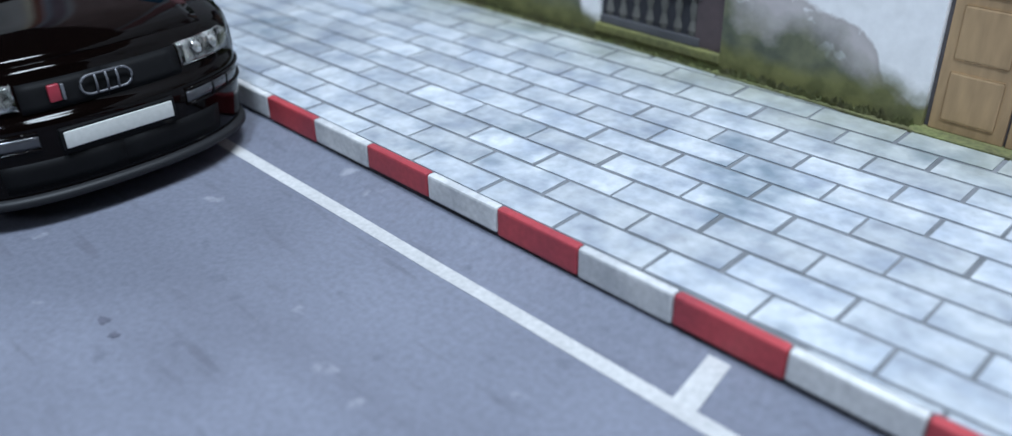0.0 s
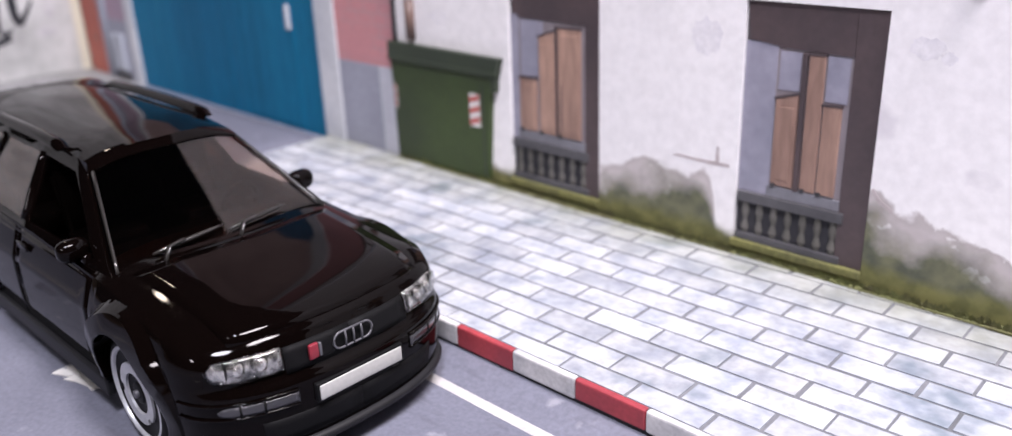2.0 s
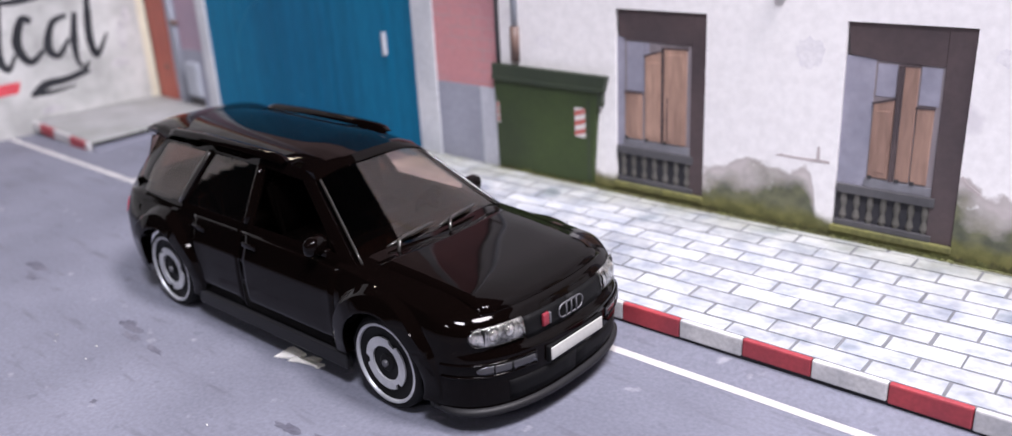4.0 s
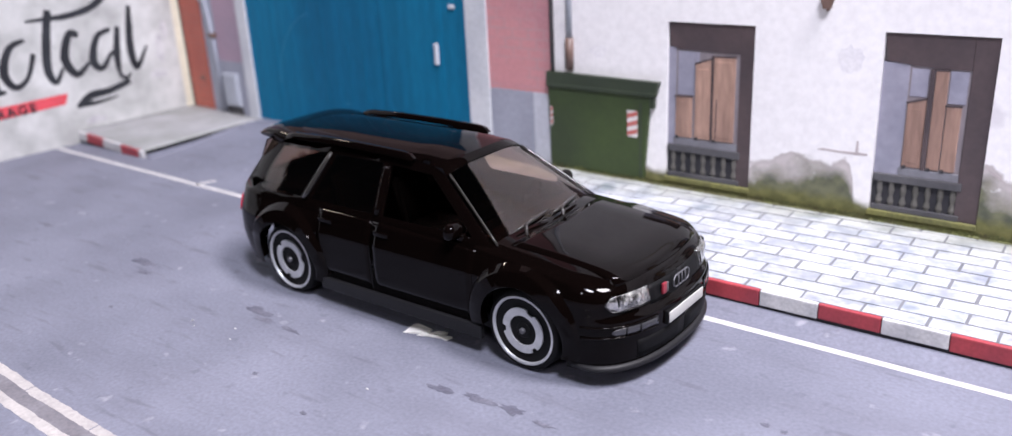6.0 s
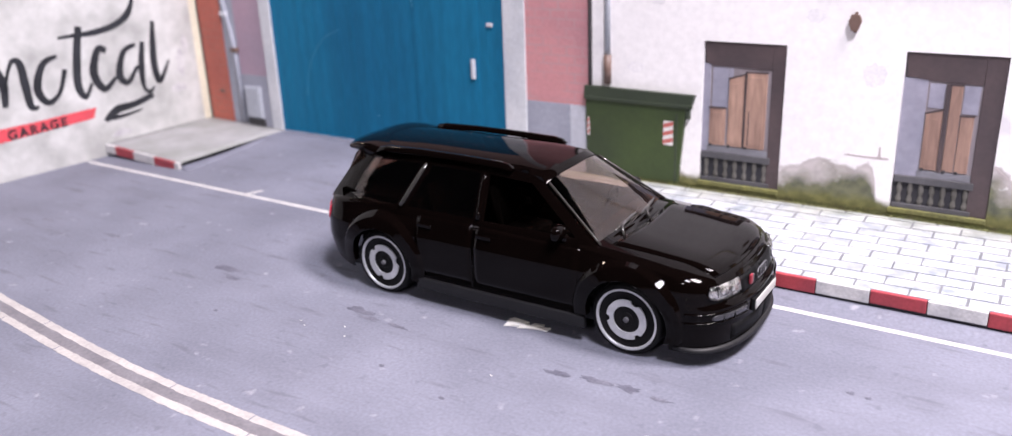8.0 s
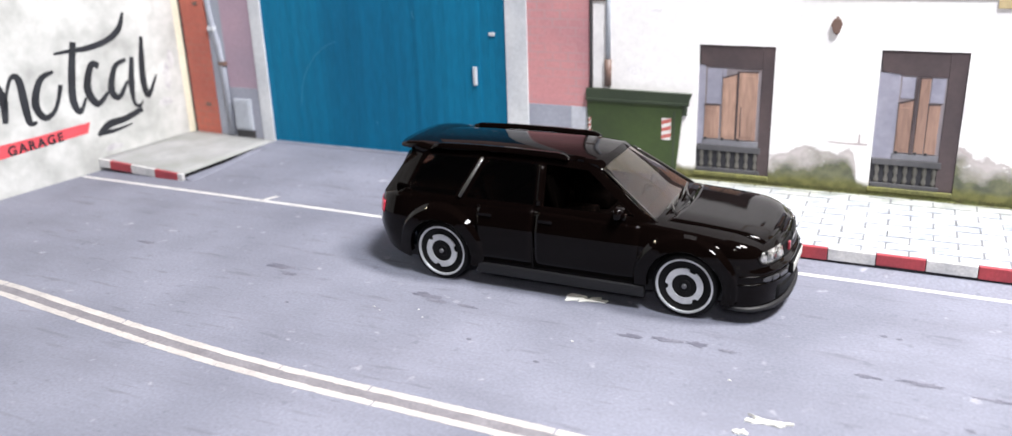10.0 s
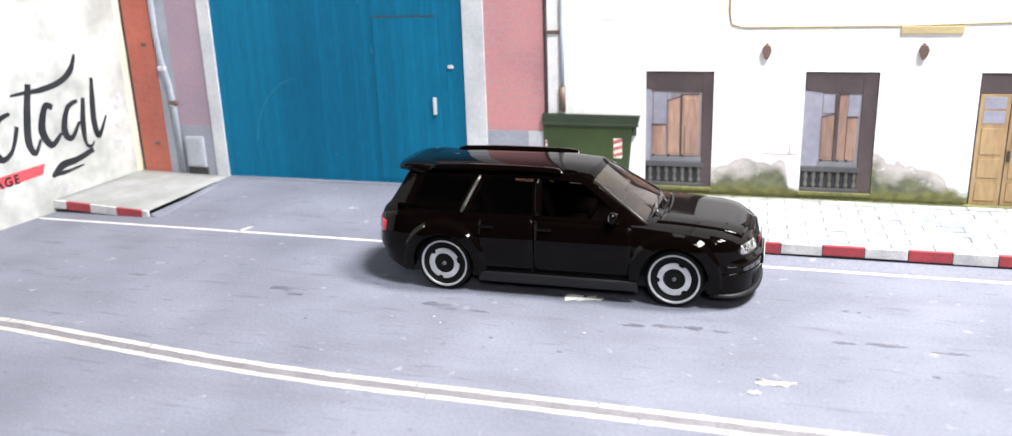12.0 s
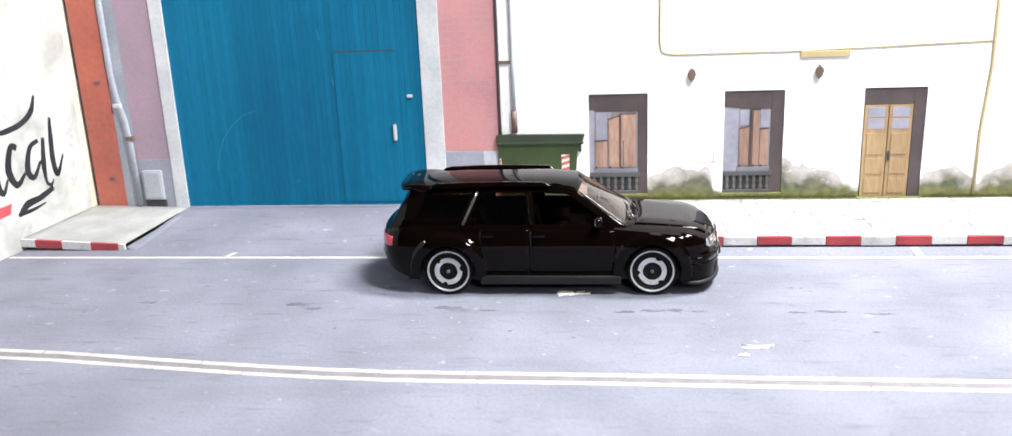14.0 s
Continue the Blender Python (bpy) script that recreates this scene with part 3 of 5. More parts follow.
for seed, x, y, size, label in ((3, 4.3, -12.3, (3.5, 1.15, 0.3), "torn white paper scrap on the road beside the car"),
                                (8, 37.0, -37.3, (2.7, 0.8, 0.35), "torn white paper scrap on the road"),
                                (11, 34.6, -40.6, (0.9, 0.6, 0.25), "small white paper scrap on the road")):
    litter = thing("paper_scrap", label, "litter", at=(x, y, 0))
    for piece in scrap(seed, 0, 0, *size):
        part("torn_piece", piece, PAPER, litter)
for k, (x, y) in enumerate([(-25.7, -26.7), (-23.6, -27.6), (30.7, -28.9), (-117.5, 6.8), (7.7, -26.4), (-18.2, -25.2), (-16.4, -27.2)]):
    tagged(part("paper_crumb", scrap(20 + k, x, y, 0.42, 0.28, 0.08)[0], PAPER), "tiny white paper crumb on the road", "litter", "crumbs on the road")

# main pavement: a raised board, its stones and its striped kerb
pavement = tagged(part("pavement", box(PAVE_LEFT, 178, KERB_Y + 0.5, 48.3, -0.5, PAVE_Z - 0.12), JOINT), "raised pavement of pale grey running-bond stones", "pavement", kind="structure")
# near-black backing: the shade under the kerb blocks is put into its colour
kerb = tagged(part("kerb", box(PAVE_LEFT, 178, KERB_Y + 0.3, KERB_Y + 0.5, -0.5, PAVE_Z - 0.1), GAP_SHADE), "kerb painted in red and white blocks", "kerb", kind="structure")

# left pavement: a bent board that drops towards the driveway
LEFT_X, LEFT_R = -134.6, -107.0


def left_top(x, y):
    f, g = (x - LEFT_X) / (LEFT_R - LEFT_X), (y - 16.4) / 30.0
    return (3.0 + 0.3 * g) * (1 - f) + (1.55 + 0.95 * g) * f


def left_slab():
    xs, ys = [LEFT_X + (LEFT_R - LEFT_X) * i / 8 for i in range(9)], [16.9 + 30.5 * j / 8 for j in range(9)]
    return add_grid(bmesh.new(), [[(x + 2.6 * (y - 16.9) / 30 * (x - LEFT_X) / 27.6 + (0 if x > LEFT_X else 3.4 * (y - 16.9) / 30.5), y, left_top(x, y)) for y in ys] for x in xs])


pavement_left = tagged(thicken(part("pavement_left", left_slab(), SLAB, smooth=True, facing=(0, 0, 1)), 0.5), "pale grey concrete pavement slab, its corner lifted", "pavement", kind="structure")
# shadow under the slab's raised right edge, painted as a black strip
bm = bmesh.new()
edge_y = [16.9 + 24.5 * k / 10 for k in range(11)]
edge_x = [LEFT_R + 2.6 * (y - 16.9) / 30 + 0.06 for y in edge_y]
add_grid(bm, [[(x, y, left_top(LEFT_R, y) - 0.04), (x - 0.04, y, left_top(LEFT_R, y) - 0.85)] for x, y in zip(edge_x, edge_y)])
thicken(part("slab_edge_shade", bm, EDGE_SHADE, pavement_left, "black strip painted as shade under the lifted slab edge"), 0.3)
bm = bmesh.new()
for x, y in zip(edge_x, edge_y):
    low = road_height(-105, y) + 0.02
    rows = [(x - 0.2, y, max(low, left_top(LEFT_R, y) - 0.72)), (x + 0.25, y, max(low, left_top(LEFT_R, y) - 0.78)), (x + 1.1, y, low + 0.25 * max(0.0, left_top(LEFT_R, y) - 0.78 - low)), (x + 2.6, y, low)]
    lap = [*lap, rows] if y > edge_y[0] else [rows]
add_grid(bm, lap)
thicken(part("lapped_card", bm, ASPHALT, road, "edge of the road card lapped up against the slab", smooth=True, facing=(0, 0, 1)), 0.3)
part("board_edge", box(LEFT_X + 3, LEFT_R - 6.0, 18.2, 40, -0.4, 1.3), CARD, pavement_left)


# ---- the street front: a card wall with printed and cut-out parts in low relief ----
def wall_front():
    """Plaster in front of a backing board, left open round the windows, the door and the garage."""
    bm = bmesh.new()
    y0, y1, top = WALL_Y, WALL_Y + 1.0, 120.0
    add_box(bm, -140, 185, y1, y1 + 2.0, -2.0, top)
    openings = [(7.0, 22.0, 4.9, 31.3), (41.2, 56.0, 4.9, 31.4), (75.2, 90.1, 3.5, 31.4)]
    x = -31.0
    for a, b, low, high in openings:
        add_box(bm, x, a, y0, y1, -2.0, top)
        add_box(bm, a, b, y0, y1, -2.0, low)
        add_box(bm, a, b, y0, y1, high, top)
        x = b
    add_box(bm, x, 185, y0, y1, -2.0, top)
    return bm


wall_back = tagged(part("wall_back", wall_front(), PLASTER), "white stained plaster street front with a mouldy foot", "wall", kind="structure")
Y = WALL_Y


def slab(name, x0, x1, z0, z1, mat, parent, depth=0.25, bevel=0.06, label=""):
    """A flat piece on the street front that stands proud of it by depth."""
    return part(name, box(x0, x1, Y - depth, Y + 0.6, z0, z1, bevel), mat, parent, label)


# garage bay: columns, posts and the boarded door
slab("red_column", -131.2, -122.4, -1, 118, BRICK_RED, wall_back, 0.35, label="brick red column")
for z in (37.5, 11.0):
    part("anchor_bolt", box(-126.2, -124.6, Y - 0.55, Y, z - 0.5, z + 0.5, 0.15), PIPE_BROWN, wall_back)
slab("recess_panel", -122.6, -117.4, -1, 118, PIPE_GREY, wall_back, 0.08, label="blue-grey wall strip")
slab("mauve_panel", -117.6, -107.4, 15.8, 118, MAUVE, wall_back, 0.10, label="mauve wall panel")
slab("panel_plinth", -117.6, -107.4, -1, 16, PLINTH, wall_back, 0.15, label="grey wall plinth")
slab("garage_post", -107.8, -104.2, -1, 118, POST_WHITE, wall_back, 0.45, label="white painted garage post")
slab("garage_post", -36.2, -31.0, -1, 118, POST_WHITE, wall_back, 0.45, label="white painted garage post")
slab("pink_panel", -31.0, -16.5, 17.0, 118, PINK, wall_back, 0.12, label="faded pink brick panel")
slab("panel_plinth", -31.0, -20.7, -1, 17.0, PLINTH, wall_back, 0.16, label="grey wall plinth")
slab("panel_plinth", -20.7, -16.5, -1, 17.0, PLINTH_PALE, wall_back, 0.20, label="pale grey wall plinth")

downpipe = thing("downpipe", "grey downpipe on the garage column", "pipe", at=(-120, Y, 0))
under(part("pipe", add_tube(bmesh.new(), [(-121.4, Y - 0.5, 118), (-121.2, Y - 0.5, 40), (-120.6, Y - 0.5, 33), (-119.2, Y - 0.5, 27), (-118.6, Y - 0.5, 20), (-118.2, Y - 0.5, 3)], 0.9, 10, 0.6), PIPE_GREY, smooth=True), downpipe)
under(part("bracket", box(-121.6, -119.4, Y - 1.2, Y, 30.6, 31.8, 0.2), POST_WHITE), downpipe)
under(part("bracket", box(-119.6, -117.4, Y - 1.1, Y, 21.6, 22.8, 0.2), PIPE_BROWN), downpipe)

meter = thing("meter_box", "pale grey meter box on the garage column", "meter box", at=(-113.6, Y, 4.8))
under(part("body", box(-116.4, -110.8, Y - 0.9, Y, 4.8, 13.1, 0.25), BOX_GREY), meter)
under(part("door", box(-115.9, -111.3, Y - 1.05, Y - 0.8, 5.4, 12.6, 0.12), BOX_GREY), meter)
under(part("foot", box(-116.6, -110.6, Y - 0.5, Y, 2.0, 4.6, 0.1), PIPE_BLACK), meter)

DOOR_TOP = 60.0
# out-of-view panel added so that the bonnet has something brown to reflect
slab("reflection_panel", -104.2, -36.2, DOOR_TOP + 0.02, 118, REFLECTED_BROWN, wall_back, 0.12, label="unseen brown panel over the garage door, added for reflections")
door_1 = tagged(part("door_1", box(-104.3, -36.1, Y + 0.1, Y + 0.9, -1, DOOR_TOP), BLUE_DOOR), "blue boarded garage door, closed", "garage door", kind="structure")
wicket = part("wicket_door", box(-59.2, -42.8, Y - 0.10, Y + 0.2, 3.4, 44.0, 0.05), BLUE_DOOR, door_1, "small door cut into the garage door")
part("door_handle", box(-44.5, -43.7, Y - 0.75, Y, 20.4, 24.6, 0.15), POST_WHITE, wicket, "pale metal handle plate")
part("lock", box(-40.3, -38.9, Y - 0.4, Y, 31.6, 32.4, 0.12), POST_WHITE, door_1, "small white lock plate")
for path in ([(-94.6, 12.5), (-93.7, 17.1), (-91.8, 21.6), (-89.0, 25.1), (-85.8, 27.6), (-82.1, 29.0)], [(-60.0, 36.8), (-59.8, 35.0)], [(-63.0, 49.5), (-62.6, 47.2)], [(-72.3, 9.6), (-71.6, 9.5)]):
    part("scuff", add_tube(bmesh.new(), [(x, Y - 0.06, z) for x, z in path], 0.09, 5), SCUFF, door_1)
part("wicket_top", box(-59.2, -42.8, Y - 0.22, Y, 43.8, 44.1, 0.05), PIPE_BLACK, wicket, "dark edge over the small door")
part("door_sill", box(-104.2, -36.2, Y - 0.3, Y + 0.3, 1.6, 2.6, 0.1), PLINTH, door_1, "grey rubber sill")

wall_pipe = thing("wall_pipe", "thin black pipe beside the pink panel", "pipe", at=(-16.1, Y, 20))
under(part("pipe", add_tube(bmesh.new(), [(-16.1, Y - 0.2, z) for z in (17, 30, 50, 118)], 0.4, 8), PIPE_BLACK, smooth=True), wall_pipe)
drain = thing("drainpipe", "brown drainpipe with a dark lower shoe", "pipe", at=(-12.2, Y, 22))
under(part("pipe", add_tube(bmesh.new(), [(-12.3, Y - 0.25, z) for z in (27, 40, 55, 118)], 0.55, 10), BOX_GREY, smooth=True), drain)
under(part("shoe", add_tube(bmesh.new(), [(-12.3, Y - 0.3, 22.0), (-12.3, Y - 0.3, 27.6)], 0.78, 10), PIPE_BROWN, smooth=True), drain)
under(part("bracket", box(-16.2, -12.2, Y - 0.45, Y, 39.7, 40.5, 0.12), PIPE_BROWN), drain)
for x0, x1, z in ((-4.2, -0.1, 43.0), (-3.2, -0.8, 38.0)):
    part("vent_slot", box(x0, x1, Y - 0.06, Y + 0.2, z - 0.35, z + 0.35, 0.05), FLAKE, wall_back, "small faded vent slot")
gas_pipe = thing("gas_pipe", "thin yellow pipe running down the plaster", "pipe", at=(104.2, Y, 3.4))
under(part("pipe", add_tube(bmesh.new(), [(104.3, Y - 0.2, 118), (104.3, Y - 0.2, 36), (103.2, Y - 0.2, 20), (103.0, Y - 0.2, 3.4)], 0.4, 8), YELLOW, smooth=True), gas_pipe)

# refuse container in relief
bin_ = thing("dumpster", "green refuse container with a dark lid and striped labels", "dumpster", at=(-7, Y, 2.4))
bm = bmesh.new()
add_prism(bm, [(-16.6, 2.6), (2.9, 3.4), (4.2, 19.2), (-16.9, 19.2)], "y", Y - 0.75, Y)
under(part("body", bm, BIN_GREEN), bin_)
bm = bmesh.new()
add_prism(bm, [(-17.1, 19.0), (5.2, 18.7), (5.9, 21.2), (-17.0, 21.4)], "y", Y - 1.05, Y)
lid = under(part("lid", bm, BIN_DARK, label="dark green lid"), bin_)
under(part("lid_rim", box(-17.1, 5.6, Y - 1.2, Y - 0.9, 18.7, 19.3, 0.1), BIN_DARK), bin_)
under(part("hinge", box(4.2, 5.0, Y - 0.95, Y, 16.6, 18.6, 0.15), BIN_DARK), bin_)
# shadow down the bin's side, drawn as a raised dark bar
under(part("side_shadow_gap", box(2.2, 2.6, Y - 0.82, Y - 0.5, 4.2, 17.4, 0.05), BIN_DARK), bin_)
for x0, x1, z0, z1 in ((-0.2, 1.8, 11.2, 15.9), (-16.5, -16.0, 11.4, 15.0)):
    lab = under(part("label", box(x0, x1, Y - 0.82, Y - 0.6, z0, z1), LABEL_WHITE, label="white label with red stripes"), bin_)
    h = (z1 - z0) / 6
    for k in range(3):
        b = z0 + h * (2 * k + 0.2)
        part("stripe", add_prism(bmesh.new(), [(x0, b), (x1, b + h * 0.8), (x1, b + 1.8 * h), (x0, b + h)], "y", Y - 0.86, Y - 0.8), LABEL_RED, lab)


# two low windows with shutters and a balustrade, and a boarded house door
def street_window(name, x0, x1, pale, side, leaves, panes, posts, label):
    """A recess with a dark head and jamb; leaves: (left, right, top left, top right); pale, side: where the pale wall of the recess ends and the dark jamb begins."""
    z0, z1 = 4.9, 31.35
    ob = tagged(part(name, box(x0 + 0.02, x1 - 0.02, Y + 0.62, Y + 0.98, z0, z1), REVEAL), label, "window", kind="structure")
    bm = bmesh.new()
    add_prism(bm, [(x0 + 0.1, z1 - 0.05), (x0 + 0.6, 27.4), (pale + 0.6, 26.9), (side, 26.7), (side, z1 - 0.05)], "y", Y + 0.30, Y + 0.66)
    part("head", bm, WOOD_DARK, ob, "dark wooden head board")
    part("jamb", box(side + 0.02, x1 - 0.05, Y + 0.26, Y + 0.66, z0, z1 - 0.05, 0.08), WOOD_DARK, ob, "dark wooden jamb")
    part("jamb", box(x0 + 0.05, pale, Y + 0.40, Y + 0.66, 10.6, 27.2, 0.05), PANE, ob, "pale side of the recess")
    frame_ = part("window_frame", box(pale - 0.1, side, Y + 0.46, Y + 0.66, 10.8, 26.9, 0.05), FRAME_GREY, ob, "mauve-grey window frame")
    for a, b, low, high in panes:
        part("pane", box(a, b, Y + 0.38, Y + 0.5, low, high, 0.04), PANE, frame_, "dull grey pane")
    for a, b, left, right in leaves:
        bm = bmesh.new()
        add_prism(bm, [(a, 12.1), (b, 12.1), (b, right), (a, left)], "y", Y + 0.20, Y + 0.5)
        bmesh.ops.bevel(bm, geom=bm.edges[:], offset=0.08, segments=1, affect="EDGES")
        sh = part("shutter", bm, WOOD, ob, "brown wooden shutter leaf")
        if b - a > 2.2:
            part("shutter_panel", box(a + 0.4, b - 0.4, Y + 0.12, Y + 0.28, 12.8, min(left, right) - 0.7, 0.1), WOOD, sh)
        part("hinge", box(a + 0.1, a + 0.6, Y + 0.06, Y + 0.3, 11.9, 12.35), PIPE_BLACK, sh)
        part("top_edge", add_prism(bmesh.new(), [(a - 0.15, left - 0.05), (b + 0.1, right - 0.05), (b + 0.1, right + 0.2), (a - 0.15, left + 0.2)], "y", Y + 0.16, Y + 0.5), WOOD_DARK, sh)
    for x, w, low, high in posts:
        part("centre_post", box(x - w / 2, x + w / 2, Y + 0.10, Y + 0.5, low, high, 0.03), WOOD_DARK, ob)
    part("hand_rail", box(x0 + 0.2, side + 0.6, Y - 0.02, Y + 0.6, 9.5, 10.7, 0.12), RAIL_DARK, ob, "dark grey hand rail")
    part("ledge", box(pale - 0.2, side, Y + 0.22, Y + 0.6, 10.7, 11.9, 0.08), RAIL_GREY, ob, "worn grey ledge")
    part("foot_rail", box(x0 + 0.2, side + 0.6, Y + 0.06, Y + 0.6, z0 + 0.05, z0 + 0.9, 0.1), RAIL_DARK, ob)
    # the shade between the balusters is this board's dark colour
    part("gap_board", box(x0 + 0.1, side + 0.3, Y + 0.50, Y + 0.64, z0 + 0.5, 9.7), GAP_SHADE, ob, "dark board painted as shade behind the balusters")
    n = 7
    for k in range(n):
        x = x0 + 1.2 + (side - 0.4 - x0 - 1.2) * k / (n - 1)
        bm = bmesh.new()
        add_lathe_z(bm, [(0.26, z0 + 0.9), (0.5, z0 + 1.5), (0.26, z0 + 2.5), (0.46, z0 + 3.4), (0.30, 9.6)], 8, x, Y + 0.4)
        part("baluster", bm, BALUSTER, ob)
    part("window_sill", box(x0 - 0.3, x1 + 0.05, Y - 0.32, Y + 0.6, z0 - 0.9, z0 + 0.04, 0.2), MOSS, ob, "mossy sill")
    return ob


def add_lathe_z(bm, profile, sides, cx, cy):
    rings = [[bm.verts.new((cx + r * math.cos(2 * math.pi * k / sides), cy + 0.6 * r * math.sin(2 * math.pi * k / sides), z)) for k in range(sides)] for r, z in profile]
    for a, b in zip(rings, rings[1:]):
        for k in range(sides):
            bm.faces.new((a[k], a[(k + 1) % sides], b[(k + 1) % sides], b[k]))


street_window("window_1", 7.0, 22.0, 8.4, 19.6, [(8.5, 11.5, 19.0, 19.1), (12.0, 14.8, 24.6, 25.6), (15.2, 18.9, 26.0, 26.1)],
              [(8.8, 11.8, 19.3, 26.6), (11.9, 12.6, 24.8, 26.6)], [(14.98, 0.26, 12.0, 26.2), (15.85, 0.2, 12.6, 19.1)], "low window with stepped brown shutters and a dark balustrade")
street_window("window_2", 41.2, 56.0, 44.9, 52.9, [(45.1, 47.6, 21.5, 22.3), (48.4, 50.1, 26.4, 26.5), (50.25, 52.2, 21.5, 21.6)],
              [(45.2, 47.5, 22.5, 26.5), (50.3, 52.6, 21.9, 26.5)], [(48.0, 0.5, 11.9, 26.6)], "low window with worn brown shutters, pale panes and a balustrade")

# cracks and lost flakes in the plaster between the windows
part("plaster_crack", add_prism(bmesh.new(), [(32.8, 13.1), (36, 13.0), (38.7, 12.95), (40.3, 13.05), (40.3, 13.35), (39.0, 13.4), (38.85, 15.2), (38.6, 15.1), (38.5, 13.4), (36, 13.3), (33.6, 13.4)], "y", Y - 0.03, Y + 0.1), CRACK, wall_back, "crack in the plaster")
part("plaster_crack", add_prism(bmesh.new(), [(56.3, 14.2), (57.0, 13.2), (58.4, 12.3), (58.3, 12.0), (56.9, 12.7), (56.1, 13.9)], "y", Y - 0.03, Y + 0.1), CRACK, wall_back, "crack in the plaster")

for seed, x, z, rx, rz in ((3, 36.8, 27.2, 1.9, 2.0), (5, 59.6, 28.3, 1.6, 1.0), (6, 61.6, 27.6, 0.7, 0.6), (7, 70.2, 25.4, 2.0, 0.9), (9, -6.4, 25.6, 1.8, 1.0), (14, 26.5, 36.5, 1.6, 1.2)):
    bm = blot(seed, x, z, rx, rz, 0.0, 26, 0.16)
    bmesh.ops.rotate(bm, verts=bm.verts, cent=(0, 0, 0), matrix=Euler((radians(90), 0, 0)).to_matrix())
    bmesh.ops.translate(bm, verts=bm.verts, vec=(0, Y - 0.012, 0))
    part("flaked_patch", bm, FLAKE, wall_back, "patch where the paint has flaked")

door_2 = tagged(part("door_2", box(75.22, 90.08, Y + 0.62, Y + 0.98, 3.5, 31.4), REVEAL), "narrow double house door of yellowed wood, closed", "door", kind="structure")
part("jamb", box(87.2, 90.05, Y + 0.25, Y + 0.66, 3.5, 31.3, 0.08), WOOD_DARK, door_2, "dark wooden jamb")
part("head", box(75.3, 87.2, Y + 0.3, Y + 0.66, 27.2, 31.3, 0.06), WOOD_DARK, door_2, "dark wooden head board")
for a, b in ((75.6, 81.3), (81.5, 87.1)):
    leaf = part("door_leaf", box(a, b, Y + 0.3, Y + 0.66, 3.5, 27.1, 0.08), WOOD_PALE, door_2, "yellowed wooden door leaf")
    for low, high in ((21.0, 23.6), (24.0, 26.5)):
        part("pane", box(a + 0.8, b - 0.8, Y + 0.22, Y + 0.4, low, high, 0.05), PANE, leaf, "dull grey pane")
    for low, high in ((4.4, 8.4), (9.4, 13.6), (14.4, 20.0)):
        part("door_panel", box(a + 0.8, b - 0.8, Y + 0.16, Y + 0.36, low, high, 0.18), WOOD_PALE, leaf)
part("door_handle", box(81.7, 82.3, Y - 0.15, Y + 0.3, 13.0, 15.4, 0.12), PIPE_BLACK, door_2, "dark metal handle")


def sconce(x):
    ob = thing("wall_lamp", "small brown wall lamp on the plaster", "lamp", "lamps on the street front", at=(x, Y, 34.2))
    under(part("back_plate", box(x - 0.25, x + 0.25, Y - 0.25, Y + 0.1, 34.0, 37.4, 0.08), PIPE_BROWN), ob)
    bm = bmesh.new()
    add_prism(bm, [(x - 0.5, 34.4), (x + 0.5, 34.4), (x + 1.0, 36.0), (x + 0.6, 37.0), (x - 0.6, 37.0), (x - 1.0, 36.0)], "y", Y - 0.9, Y - 0.2)
    under(part("shade", bm, PIPE_BROWN), ob)
    return ob


sconce(32.9), sconce(63.9)
cable = thing("wall_cable", "pale cable along the plaster with a junction box", "cable", at=(65, Y, 40))
under(part("cable", add_tube(bmesh.new(), [(24.8, Y - 0.15, 118), (24.9, Y - 0.15, 44), (25.4, Y - 0.15, 41.6), (28, Y - 0.15, 40.9), (60, Y - 0.15, 41.0), (104, Y - 0.15, 42.2)], 0.22, 6), YELLOW, smooth=True), cable)
under(part("junction_box", box(59.2, 71.0, Y - 0.5, Y, 39.3, 40.9, 0.15), YELLOW), cable)


# ragged grass along the foot of the wall
def grass_foot():
    r = random.Random(12)
    bm = bmesh.new()
    x = -16.0
    while x < 150:
        if not 74.6 < x < 90.4:
            for k in range(4):
                h = r.uniform(0.25, 1.0) * (0.75 if 5 < x < 23 or 40 < x < 57 else 1.0)
                y, w, lean = Y - r.uniform(0.15, 0.9), r.uniform(0.15, 0.4), r.uniform(-0.5, 0.5)
                a, b, c = bm.verts.new((x - w, y, PAVE_Z - 0.05)), bm.verts.new((x + w, y, PAVE_Z - 0.05)), bm.verts.new((x + lean, y - r.uniform(0, 0.3), PAVE_Z + h))
                d = bm.verts.new((x, y + 0.12, PAVE_Z - 0.05))
                bm.faces.new((a, b, c)), bm.faces.new((b, d, c)), bm.faces.new((d, a, c))
        x += r.uniform(0.12, 0.3)
    return bm


tagged(part("grass", grass_foot(), GRASS), "short dry olive grass along the foot of the wall", "grass", kind="stuff")
part("moss_strip", add_prism(bmesh.new(), [(-17, 46.4), (20, 46.0), (45, 46.5), (75, 46.1), (110, 46.4), (150, 46.0), (150, 47.4), (-17, 47.4)], "z", PAVE_Z - 0.1, PAVE_Z + 0.12), GRASS, pavement)

# ---- the left wall with painted lettering shapes ----
wall_left = part("wall_left", box(-2.0, 0.0, -130, 1.0, -2, 120, 0.05), GREY_WALL)
tagged(wall_left, "pale stained plaster wall with black brush strokes", "wall", kind="structure")
wall_left.location, wall_left.rotation_euler = (-131.4 * MM, WALL_Y * MM, 0), (0, 0, radians(-5.1))


